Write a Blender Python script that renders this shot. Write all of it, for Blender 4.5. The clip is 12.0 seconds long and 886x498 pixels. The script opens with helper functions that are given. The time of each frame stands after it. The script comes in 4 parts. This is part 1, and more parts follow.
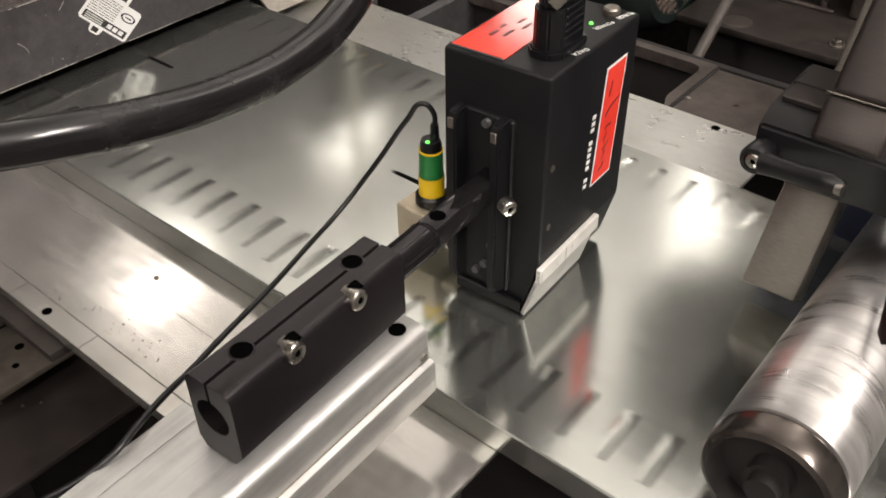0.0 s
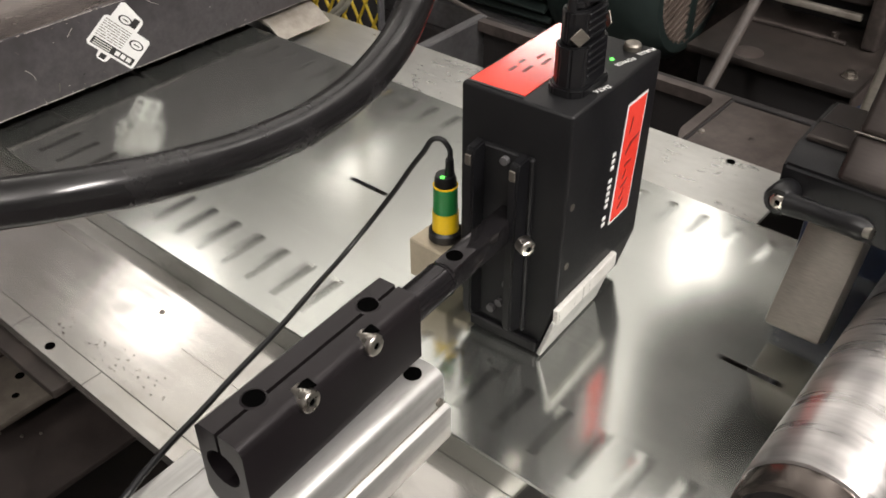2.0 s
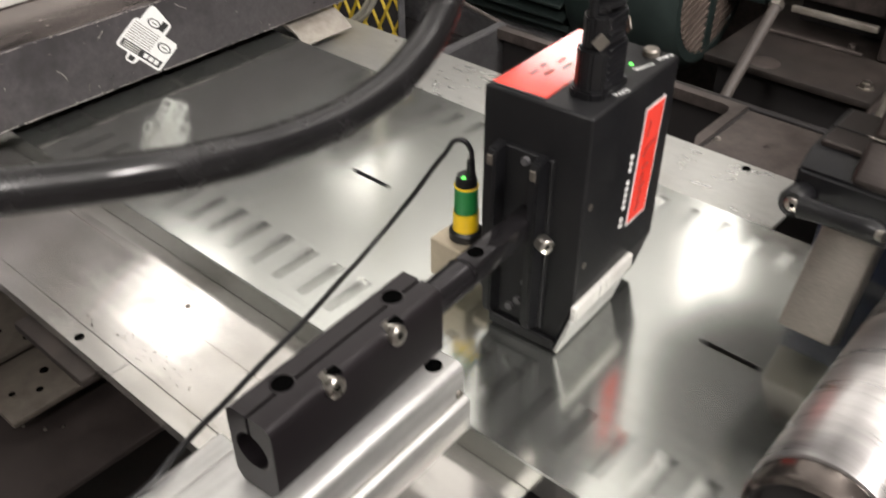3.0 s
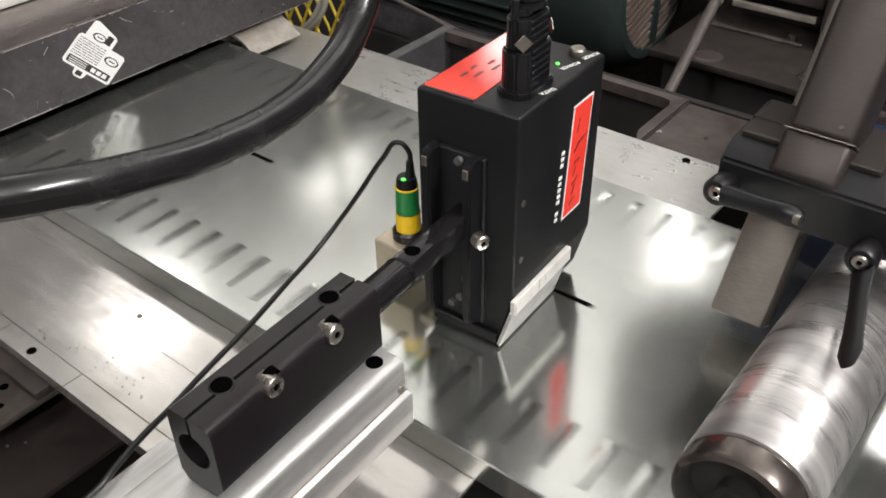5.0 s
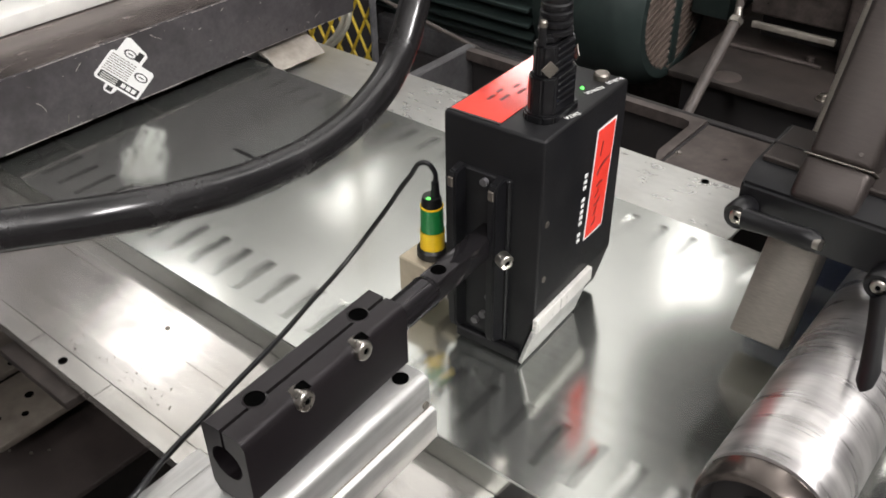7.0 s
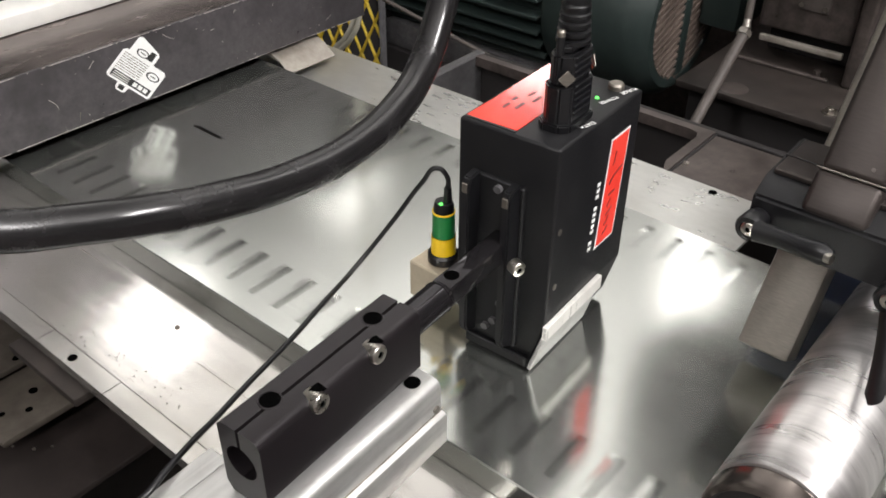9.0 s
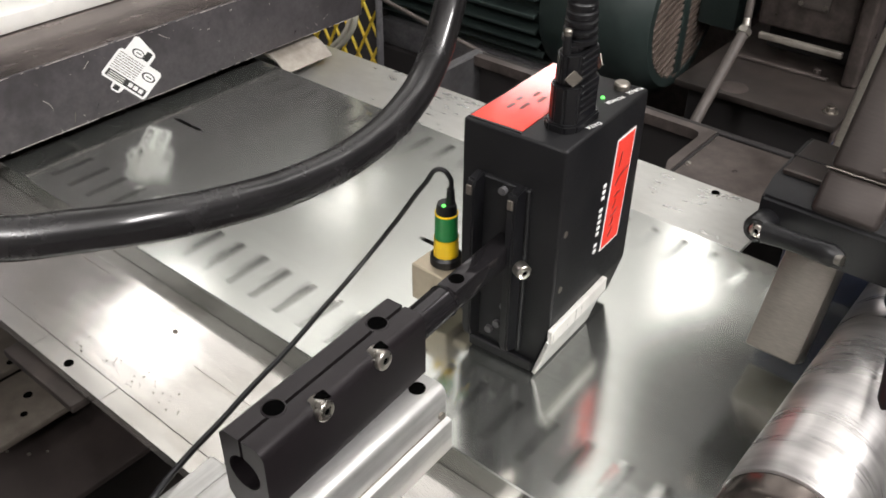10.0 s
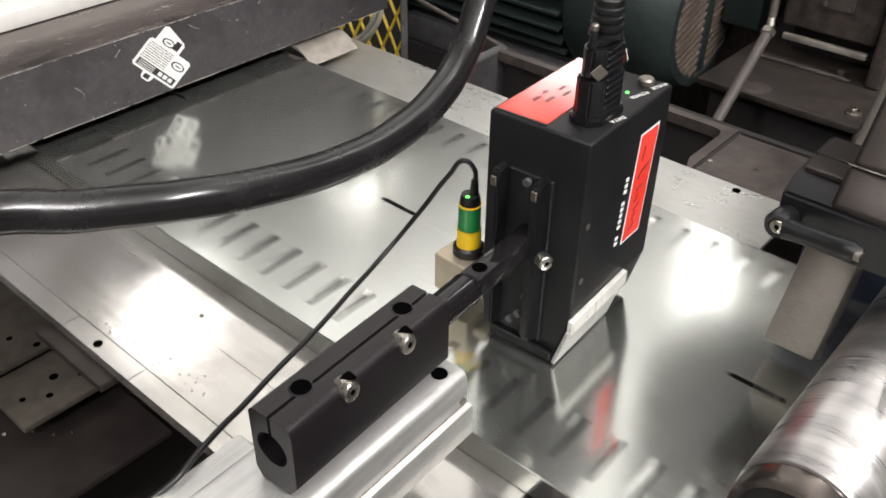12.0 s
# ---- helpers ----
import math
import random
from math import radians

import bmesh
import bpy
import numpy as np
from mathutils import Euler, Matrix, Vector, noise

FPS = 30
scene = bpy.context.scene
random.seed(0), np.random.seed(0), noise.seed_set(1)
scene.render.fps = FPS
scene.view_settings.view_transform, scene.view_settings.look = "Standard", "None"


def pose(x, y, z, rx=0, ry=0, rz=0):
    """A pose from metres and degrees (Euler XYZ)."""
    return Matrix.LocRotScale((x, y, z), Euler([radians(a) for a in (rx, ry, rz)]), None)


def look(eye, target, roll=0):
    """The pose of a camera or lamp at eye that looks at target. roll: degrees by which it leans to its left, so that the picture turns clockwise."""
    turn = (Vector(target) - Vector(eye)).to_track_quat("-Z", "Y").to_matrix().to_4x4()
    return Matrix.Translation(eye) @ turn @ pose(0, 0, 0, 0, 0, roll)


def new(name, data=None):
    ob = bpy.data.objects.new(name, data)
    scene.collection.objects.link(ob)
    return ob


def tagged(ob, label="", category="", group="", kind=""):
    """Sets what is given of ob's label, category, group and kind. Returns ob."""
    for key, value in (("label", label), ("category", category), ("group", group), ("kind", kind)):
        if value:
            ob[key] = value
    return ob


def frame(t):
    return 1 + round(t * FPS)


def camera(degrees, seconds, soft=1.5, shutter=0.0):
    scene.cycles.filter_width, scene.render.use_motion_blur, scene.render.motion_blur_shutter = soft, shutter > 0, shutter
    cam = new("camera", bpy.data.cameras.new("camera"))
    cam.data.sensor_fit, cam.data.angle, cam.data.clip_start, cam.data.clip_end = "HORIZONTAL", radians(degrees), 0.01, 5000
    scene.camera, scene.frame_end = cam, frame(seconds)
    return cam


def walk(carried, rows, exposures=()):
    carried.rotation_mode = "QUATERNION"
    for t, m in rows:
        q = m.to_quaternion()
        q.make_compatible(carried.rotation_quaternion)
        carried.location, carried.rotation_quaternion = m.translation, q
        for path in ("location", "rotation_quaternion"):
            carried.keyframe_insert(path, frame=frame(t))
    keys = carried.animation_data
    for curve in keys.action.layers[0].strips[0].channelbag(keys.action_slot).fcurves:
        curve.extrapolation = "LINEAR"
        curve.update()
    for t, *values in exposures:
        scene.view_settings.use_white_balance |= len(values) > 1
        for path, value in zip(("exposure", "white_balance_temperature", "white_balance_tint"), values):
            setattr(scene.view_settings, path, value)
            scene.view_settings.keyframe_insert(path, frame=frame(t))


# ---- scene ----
cam = camera(52.9, 12.0, soft=1.7, shutter=0.6)
PATH = [
    (0, (0.016, -0.008, 0.423), (-0.992, 1.188, -0.823), -0.8),
    (0.5, (0.007, 0.0, 0.42), (-1.0, 1.211, -0.813), -0.4),
    (1, (0.007, -0.002, 0.425), (-1.02, 1.21, -0.79), -0.5),
    (1.5, (-0.002, 0.0, 0.423), (-1.028, 1.215, -0.79), -0.4),
    (2, (-0.003, 0.0, 0.423), (-1.03, 1.218, -0.786), -0.3),
    (2.5, (-0.012, -0.012, 0.434), (-1.057, 1.209, -0.757), 0.6),
    (3, (0.004, -0.016, 0.426), (-1.054, 1.193, -0.766), -0.1),
    (3.2, (0.018, -0.003, 0.417), (-1.006, 1.221, -0.788), -0.3),
    (4.8, (0.033, -0.012, 0.434), (-0.98, 1.237, -0.756), -1.1),
    (5, (0.03, -0.013, 0.434), (-0.983, 1.236, -0.754), -1.1),
    (5.5, (0.028, -0.016, 0.435), (-0.992, 1.231, -0.75), -0.9),
    (6, (0.029, -0.02, 0.439), (-0.994, 1.228, -0.742), -0.5),
    (6.5, (0.03, -0.021, 0.441), (-1.005, 1.225, -0.731), -0.6),
    (7, (0.029, -0.024, 0.445), (-1.017, 1.22, -0.72), -0.9),
    (7.2, (0.026, -0.024, 0.447), (-1.017, 1.214, -0.726), -1.2),
    (9, (0.023, -0.032, 0.448), (-1.023, 1.219, -0.71), 0.4),
    (9.5, (0.017, -0.031, 0.445), (-1.025, 1.224, -0.714), 0.5),
    (10, (0.012, -0.029, 0.444), (-1.023, 1.23, -0.715), 0.5),
    (10.5, (0.006, -0.033, 0.444), (-1.024, 1.229, -0.716), 0.6),
    (11, (0.003, -0.038, 0.443), (-1.022, 1.223, -0.723), 0.9),
    (11.5, (0.014, -0.043, 0.445), (-1.047, 1.187, -0.722), 0.9),
    (12, (0.016, -0.041, 0.446), (-1.045, 1.191, -0.719), 0.9),
]
# the film starts a little warmer and grows slightly brighter
EXPOSURES = [(0, 0.33, 7050, 12), (1.0, 0.40, 6900, 11), (2.5, 0.46, 6750, 10.5), (3.0, 0.57, 6700, 10.5), (5, 0.50, 6500, 10), (7, 0.52, 6450, 10), (10, 0.62, 6500, 10), (12, 0.67, 6500, 10)]
walk(cam, [(t, look(eye, target, roll)) for t, eye, target, roll in PATH], EXPOSURES)

# ---- world, lights, exposure ----
world = bpy.data.worlds.new("hall_air")
world.use_nodes = True
world.node_tree.nodes["Background"].inputs[0].default_value = (0.86, 0.93, 1.0, 1)
world.node_tree.nodes["Background"].inputs[1].default_value = 0.12
scene.world = world


def lamp(name, place, sx, sy, watts, colour=(1.0, 0.965, 0.955)):
    data = bpy.data.lights.new(name, "AREA")
    data.shape, data.size, data.size_y, data.energy, data.color = "RECTANGLE", sx, sy, watts, colour
    ob = new(name, data)
    ob.matrix_world = place
    return ob


# the rows of lights run askew to the machine; x, y, width, length, watts down, watts of added fill up to the ceiling
SKEW = 23
LAMPS = [(-1.66, 4.48, 0.30, 1.10, 2.0, 32), (-3.88, 2.02, 0.44, 0.70, 3.0, 30), (-4.15, 3.88, 0.36, 0.62, 1.5, 28), (0.15, 3.3, 0.5, 1.2, 10, 66), (-3.75, 5.9, 0.7, 1.0, 17, 26),
         (2.3, 0.5, 0.5, 1.25, 130, 74), (1.7, -1.8, 0.5, 1.25, 60, 68), (-0.6, -3.6, 0.5, 1.25, 50, 68)]
for x, y, sx, sy, watts, upward in LAMPS:
    lamp("hall_light", pose(x, y, 2.94, 0, 0, SKEW), sx, sy, watts)
    # added fill, no real lamp: brightens the ceiling that the metal mirrors
    lamp("ceiling_fill", pose(x, y, 3.1, 0, 0, SKEW) @ pose(0, 0, 0, 180), sx, sy, upward)


# ---- materials ----
def material(name, colour, rough=0.5, metal=0.0, scale=60.0, mottle=0.15, spread=0.1, bump=0.0, stretch=(1, 1, 1), stain=0.0, stain_scale=9.0, stain_colour=None, scratch=0.0, along=(5, 170, 5), specular=0.5):
    m = bpy.data.materials.new(name)
    m.use_nodes = True
    t = m.node_tree
    b = t.nodes["Principled BSDF"]
    b.inputs["Metallic"].default_value = metal
    co = t.nodes.new("ShaderNodeTexCoord")
    mp = t.nodes.new("ShaderNodeMapping")
    mp.inputs["Scale"].default_value = stretch
    t.links.new(co.outputs["Object"], mp.inputs["Vector"])
    n = t.nodes.new("ShaderNodeTexNoise")
    n.inputs["Scale"].default_value, n.inputs["Detail"].default_value, n.inputs["Roughness"].default_value = scale, 6, 0.65
    t.links.new(mp.outputs["Vector"], n.inputs["Vector"])
    big = t.nodes.new("ShaderNodeTexNoise")
    big.inputs["Scale"].default_value, big.inputs["Detail"].default_value = stain_scale, 5
    t.links.new(co.outputs["Object"], big.inputs["Vector"])
    ramp = t.nodes.new("ShaderNodeMapRange")
    ramp.inputs["From Min"].default_value, ramp.inputs["From Max"].default_value = 0.3, 0.7
    ramp.inputs["To Min"].default_value, ramp.inputs["To Max"].default_value = 1 - mottle, 1 + mottle
    t.links.new(n.outputs["Fac"], ramp.inputs["Value"])
    mul = t.nodes.new("ShaderNodeMix")
    mul.data_type, mul.blend_type = "RGBA", "MULTIPLY"
    mul.inputs["Factor"].default_value = 1.0
    mul.inputs["A"].default_value = (*colour, 1)
    t.links.new(ramp.outputs["Result"], mul.inputs["B"])
    out = mul.outputs["Result"]
    if stain:
        cut = t.nodes.new("ShaderNodeMapRange")
        cut.inputs["From Min"].default_value, cut.inputs["From Max"].default_value, cut.inputs["To Max"].default_value = 0.48, 0.7, stain
        t.links.new(big.outputs["Fac"], cut.inputs["Value"])
        mix = t.nodes.new("ShaderNodeMix")
        mix.data_type = "RGBA"
        mix.inputs["B"].default_value = (*(stain_colour or tuple(c * 0.5 for c in colour)), 1)
        t.links.new(cut.outputs["Result"], mix.inputs["Factor"])
        t.links.new(out, mix.inputs["A"])
        out = mix.outputs["Result"]
    fine = None
    if scratch:
        sm = t.nodes.new("ShaderNodeMapping")
        sm.inputs["Scale"].default_value = along
        t.links.new(co.outputs["Object"], sm.inputs["Vector"])
        sn = t.nodes.new("ShaderNodeTexNoise")
        sn.inputs["Scale"].default_value, sn.inputs["Detail"].default_value, sn.inputs["Distortion"].default_value = 1.0, 4, 0.25
        t.links.new(sm.outputs["Vector"], sn.inputs["Vector"])
        # scratches gather in patches
        where = t.nodes.new("ShaderNodeMath")
        where.operation = "MULTIPLY"
        t.links.new(sn.outputs["Fac"], where.inputs[0])
        t.links.new(big.outputs["Fac"], where.inputs[1])
        fine = t.nodes.new("ShaderNodeMapRange")
        fine.inputs["From Min"].default_value, fine.inputs["From Max"].default_value, fine.inputs["To Max"].default_value = 0.22, 0.42, scratch
        t.links.new(where.outputs[0], fine.inputs["Value"])
        worn = t.nodes.new("ShaderNodeMix")
        worn.data_type = "RGBA"
        worn.inputs["B"].default_value = (*tuple(c * 0.55 for c in colour), 1)
        t.links.new(fine.outputs["Result"], worn.inputs["Factor"])
        t.links.new(out, worn.inputs["A"])
        out = worn.outputs["Result"]
    t.links.new(out, b.inputs["Base Color"])
    b.inputs["Specular IOR Level"].default_value = specular
    rr = t.nodes.new("ShaderNodeMapRange")
    rr.inputs["From Min"].default_value, rr.inputs["From Max"].default_value = 0.3, 0.7
    rr.inputs["To Min"].default_value, rr.inputs["To Max"].default_value = max(0.02, rough - spread), min(1, rough + spread)
    add = t.nodes.new("ShaderNodeMath")
    add.operation = "MULTIPLY_ADD"
    add.inputs[1].default_value = 0.6
    t.links.new(n.outputs["Fac"], add.inputs[0])
    half = t.nodes.new("ShaderNodeMath")
    half.operation = "MULTIPLY"
    half.inputs[1].default_value = 0.4
    t.links.new(big.outputs["Fac"], half.inputs[0])
    t.links.new(half.outputs[0], add.inputs[2])
    t.links.new(add.outputs[0], rr.inputs["Value"])
    dull = rr.outputs["Result"]
    if fine:
        rough_up = t.nodes.new("ShaderNodeMath")
        rough_up.operation = "MULTIPLY_ADD"
        rough_up.inputs[1].default_value = 0.16
        t.links.new(fine.outputs["Result"], rough_up.inputs[0])
        t.links.new(dull, rough_up.inputs[2])
        dull = rough_up.outputs[0]
    t.links.new(dull, b.inputs["Roughness"])
    if bump:
        bp = t.nodes.new("ShaderNodeBump")
        bp.inputs["Strength"].default_value, bp.inputs["Distance"].default_value = bump, 0.0006
        t.links.new(n.outputs["Fac"], bp.inputs["Height"])
        t.links.new(bp.outputs["Normal"], b.inputs["Normal"])
    return m


def glowing(name, colour, strength):
    m = bpy.data.materials.new(name)
    m.use_nodes = True
    b = m.node_tree.nodes["Principled BSDF"]
    b.inputs["Base Color"].default_value = (*colour, 1)
    b.inputs["Emission Color"].default_value = (*colour, 1)
    b.inputs["Emission Strength"].default_value = strength
    return m


STRIP = material("galvanised_strip", (0.56, 0.575, 0.545), 0.150, 0.94, 34, 0.06, 0.035, 0.006, (0.6, 9, 1), 0.4, 7, (0.46, 0.48, 0.45), 0.15)
RING = material("dark_ring_steel", (0.13, 0.112, 0.102), 0.22, 0.9, 60, 0.2, 0.08, 0.08)
PLATE = material("worn_galvanised_plate", (0.58, 0.562, 0.535), 0.14, 0.85, 26, 0.08, 0.05, 0.006, (0.7, 5, 1), 0.5, 16, (0.33, 0.31, 0.275), 0.45, (9, 120, 9))
FARPLATE = material("galvanised_far_plate", (0.58, 0.58, 0.55), 0.30, 0.75, 40, 0.07, 0.06, 0.012, (1, 2.5, 1), 0.45, 13, (0.42, 0.41, 0.38))
RAIL = material("anodised_rail", (0.68, 0.68, 0.665), 0.44, 0.9, 90, 0.07, 0.07, 0.03, (20, 1, 20), 0.45, 22, (0.52, 0.51, 0.49), 0.6, (150, 6, 150))
CHROME = material("bright_steel", (0.50, 0.47, 0.43), 0.30, 1.0, 200, 0.12, 0.08, 0.05)
ROLLER = material("scuffed_roller_steel", (0.56, 0.545, 0.535), 0.31, 0.85, 14, 0.34, 0.12, 0.12, (0.6, 5, 0.6), 0.9, 20, (0.20, 0.19, 0.19))
BLACKPAINT = material("satin_black_paint", (0.006, 0.006, 0.007), 0.42, 0.0, 500, 0.2, 0.08, 0.12, (1, 1, 1), 0.3, 20, (0.02, 0.02, 0.02), specular=0.36)
ANODISED = material("black_anodised", (0.013, 0.0105, 0.012), 0.30, 0.35, 300, 0.08, 0.03, 0.008, (6, 1, 6), 0.08, 30, (0.042, 0.036, 0.04))
POLISHED = material("polished_black_rod", (0.024, 0.022, 0.024), 0.09, 0.6, 200, 0.15, 0.05, 0.03)
TABSTEEL = material("dull_tan_grey_steel", (0.23, 0.21, 0.185), 0.38, 0.6, 120, 0.15, 0.08, 0.1, (1, 1, 8), 0.4, 18, (0.10, 0.088, 0.078))
SIDEPANEL = material("dull_white_metal", (0.74, 0.73, 0.69), 0.30, 0.2, 60, 0.08, 0.06, 0.05, (1, 4, 1), 0.3, 30, (0.40, 0.38, 0.35))
POSTSTEEL = material("dull_brown_post_steel", (0.048, 0.040, 0.037), 0.42, 0.6, 120, 0.15, 0.08, 0.1, (1, 1, 8), 0.4, 18, (0.05, 0.041, 0.036))
PLASTIC = material("black_plastic", (0.005, 0.005, 0.006), 0.36, 0.0, 400, 0.2, 0.06, 0.1)
HOSE = material("black_hose_rubber", (0.008, 0.0075, 0.008), 0.24, 0.0, 60, 0.15, 0.10, 0.12, (1, 1, 1), 0.25, 30, (0.026, 0.024, 0.026))
DARKSTEEL = material("grimy_dark_steel", (0.115, 0.113, 0.117), 0.40, 0.3, 90, 0.35, 0.12, 0.25, (1, 1, 1), 0.5, 13, (0.065, 0.061, 0.06))
BROWNSTEEL = material("oily_brown_steel", (0.085, 0.070, 0.064), 0.40, 0.35, 70, 0.4, 0.16, 0.3, (1, 1, 1), 0.75, 16, (0.018, 0.014, 0.012))
GREYSTEEL = material("dull_grey_steel", (0.22, 0.20, 0.175), 0.40, 0.8, 120, 0.15, 0.08, 0.1, (1, 1, 8), 0.4, 18, (0.14, 0.12, 0.10))
HOODSTEEL = material("scuffed_purple_grey_steel", (0.090, 0.083, 0.088), 0.36, 0.35, 120, 0.22, 0.10, 0.08, (1, 1, 1), 0.7, 16, (0.045, 0.041, 0.043), 0.5, (30, 30, 8))
HOODTOP = material("smeared_oily_steel", (0.16, 0.135, 0.125), 0.24, 0.5, 60, 0.3, 0.1, 0.05, (1, 0.3, 1), 0.95, 11, (0.028, 0.022, 0.02))
WORN = material("bare_worn_metal", (0.50, 0.46, 0.44), 0.42, 0.6, 500, 0.5, 0.1, 0.2)
LEDGESTEEL = material("black_oily_steel", (0.030, 0.024, 0.021), 0.5, 0.2, 40, 0.45, 0.15, 0.3, (1, 1, 1), 0.7, 12, (0.008, 0.006, 0.005))
CHEEK = material("worn_warm_steel", (0.36, 0.33, 0.29), 0.42, 0.5, 70, 0.2, 0.1, 0.1, (1, 1, 1), 0.6, 30, (0.16, 0.135, 0.11))
GRILLE = material("dusty_brown_grille", (0.105, 0.080, 0.066), 0.5, 0.0, 60, 0.25, 0.1, 0.1, (1, 1, 1), 0.4, 16, (0.05, 0.045, 0.04))
BLUE = material("dark_blue_enamel", (0.010, 0.018, 0.05), 0.4, 0.0, 80, 0.2, 0.08, 0.1)
PIPE = material("dull_pipe_paint", (0.070, 0.059, 0.053), 0.6, 0.0, 120, 0.25, 0.1, 0.2, (1, 1, 1), 0.5, 30, (0.07, 0.058, 0.05))
GREEN = material("motor_green_enamel", (0.018, 0.027, 0.025), 0.46, 0.0, 90, 0.2, 0.1, 0.1, (1, 1, 1), 0.4, 9, (0.012, 0.025, 0.022))
# near-black with deep shade painted in, for undersides, insides and backs
VOID = material("shade_black", (0.012, 0.010, 0.010), 0.7, 0.0, 30, 0.3, 0.1, 0.2)
HOLE = material("open_hole", (0.0015, 0.0015, 0.0015), 1.0, 0.0, 50, 0.05, 0.0)
HOLE.node_tree.nodes["Principled BSDF"].inputs["Specular IOR Level"].default_value = 0.0
RED = material("red_label_film", (0.85, 0.06, 0.04), 0.13, 0.0, 30, 0.08, 0.04, 0.02)
WHITE = material("white_print", (0.80, 0.80, 0.79), 0.45, 0.0, 200, 0.04, 0.04)
PANEL = material("white_panel", (0.80, 0.79, 0.75), 0.38, 0.0, 60, 0.04, 0.05, 0.03)
INK = material("black_print", (0.02, 0.02, 0.02), 0.5, 0.0, 200, 0.05, 0.04)
REDINK = material("dark_red_print", (0.20, 0.01, 0.008), 0.4, 0.0, 200, 0.05, 0.04)
BANDGREEN = material("green_band", (0.012, 0.19, 0.045), 0.35, 0.0, 200, 0.05, 0.04)
BANDYELLOW = material("yellow_band", (0.86, 0.56, 0.012), 0.35, 0.0, 200, 0.05, 0.04)
TAN = material("tan_sensor_block", (0.52, 0.45, 0.34), 0.45, 0.5, 150, 0.08, 0.06, 0.05)
GRIME = material("brown_floor_grime", (0.030, 0.023, 0.021), 0.6, 0.1, 26, 0.4, 0.15, 0.3, (1, 1, 1), 0.7, 9, (0.025, 0.019, 0.017))
TANPLATE = material("dirty_tan_plate", (0.105, 0.09, 0.075), 0.55, 0.2, 40, 0.3, 0.1, 0.15, (1, 1, 1), 0.7, 14, (0.07, 0.058, 0.048))
YELLOW = material("yellow_mesh_plastic", (0.62, 0.44, 0.03), 0.5, 0.0, 80, 0.15, 0.06)
CLOUDY = material("cloudy_tube", (0.55, 0.53, 0.45), 0.3, 0.0, 80, 0.1, 0.06)
CONCRETE = material("oily_concrete", (0.06, 0.05, 0.045), 0.6, 0.0, 18, 0.3, 0.15, 0.2, (1, 1, 1), 0.6, 3, (0.04, 0.032, 0.028))
CEILPAINT = material("ceiling_paint", (0.72, 0.72, 0.70), 0.8, 0.0, 5, 0.1, 0.1, 0.1, (1, 1, 1), 0.5, 0.6, (0.5, 0.5, 0.48))
WALLPAINT = material("hall_wall_paint", (0.5, 0.5, 0.48), 0.7, 0.0, 12, 0.1, 0.1, 0.1, (1, 1, 1), 0.3, 1.5, (0.2, 0.19, 0.18))
GLOW = glowing("green_led", (0.10, 0.75, 0.10), 1.6)
TUBE = glowing("lamp_diffuser", (1.0, 0.97, 0.92), 2.0)


# ---- mesh helpers ----
def box(bm, x0, x1, y0, y1, z0, z1, bevel=0.0, seg=2, m=None):
    r = bmesh.ops.create_cube(bm, size=1, matrix=(m or Matrix()) @ Matrix.Translation(((x0 + x1) / 2, (y0 + y1) / 2, (z0 + z1) / 2)) @ Matrix.Diagonal((x1 - x0, y1 - y0, z1 - z0, 1)))
    if bevel:
        edges = {e for v in r["verts"] for e in v.link_edges}
        bmesh.ops.bevel(bm, geom=list(edges), offset=bevel, segments=seg, affect="EDGES", profile=0.5)
    return bm


def cyl(bm, a, b, r0, r1=None, n=28, cap=True):
    a, b = Vector(a), Vector(b)
    turn = (b - a).to_track_quat("Z", "Y").to_matrix().to_4x4()
    bmesh.ops.create_cone(bm, cap_ends=cap, segments=n, radius1=r0, radius2=r0 if r1 is None else r1, depth=(b - a).length, matrix=Matrix.Translation((a + b) / 2) @ turn)
    return bm


def lathe(bm, axis_from, axis_to, profile, n=48):
    """Rings of (distance along the axis, radius)."""
    a, b = Vector(axis_from), Vector(axis_to)
    turn = (b - a).to_track_quat("Z", "Y").to_matrix()
    rings = []
    for d, r in profile:
        rings.append([bm.verts.new(a + turn @ Vector((r * math.cos(2 * math.pi * k / n), r * math.sin(2 * math.pi * k / n), d))) for k in range(n)])
    for p, q in zip(rings, rings[1:]):
        for k in range(n):
            bm.faces.new((p[k], p[(k + 1) % n], q[(k + 1) % n], q[k]))
    return bm


def prism(bm, outline, y0, y1, axis="y"):
    """A closed outline of (u, v) pushed along an axis: y (u=x, v=z), x (u=y, v=z) or z (u=x, v=y)."""
    place = {"y": lambda u, v, w: (u, w, v), "x": lambda u, v, w: (w, u, v), "z": lambda u, v, w: (u, v, w)}[axis]
    lo = [bm.verts.new(place(u, v, y0)) for u, v in outline]
    hi = [bm.verts.new(place(u, v, y1)) for u, v in outline]
    n = len(outline)
    for k in range(n):
        bm.faces.new((lo[k], lo[(k + 1) % n], hi[(k + 1) % n], hi[k]))
    bm.faces.new(lo[::-1])
    bm.faces.new(hi)
    bmesh.ops.recalc_face_normals(bm, faces=bm.faces)
    return bm


def part(name, bm, mat, parent=None, label="", smooth=True):
    me = bpy.data.meshes.new(name)
    bmesh.ops.recalc_face_normals(bm, faces=bm.faces)
    bm.to_mesh(me)
    bm.free()
    me.materials.append(mat)
    if smooth:
        me.shade_smooth()
        me.set_sharp_from_angle(angle=radians(35))
    ob = new(name, me)
    ob.parent = parent
    if label:
        ob["label"] = label
    return ob


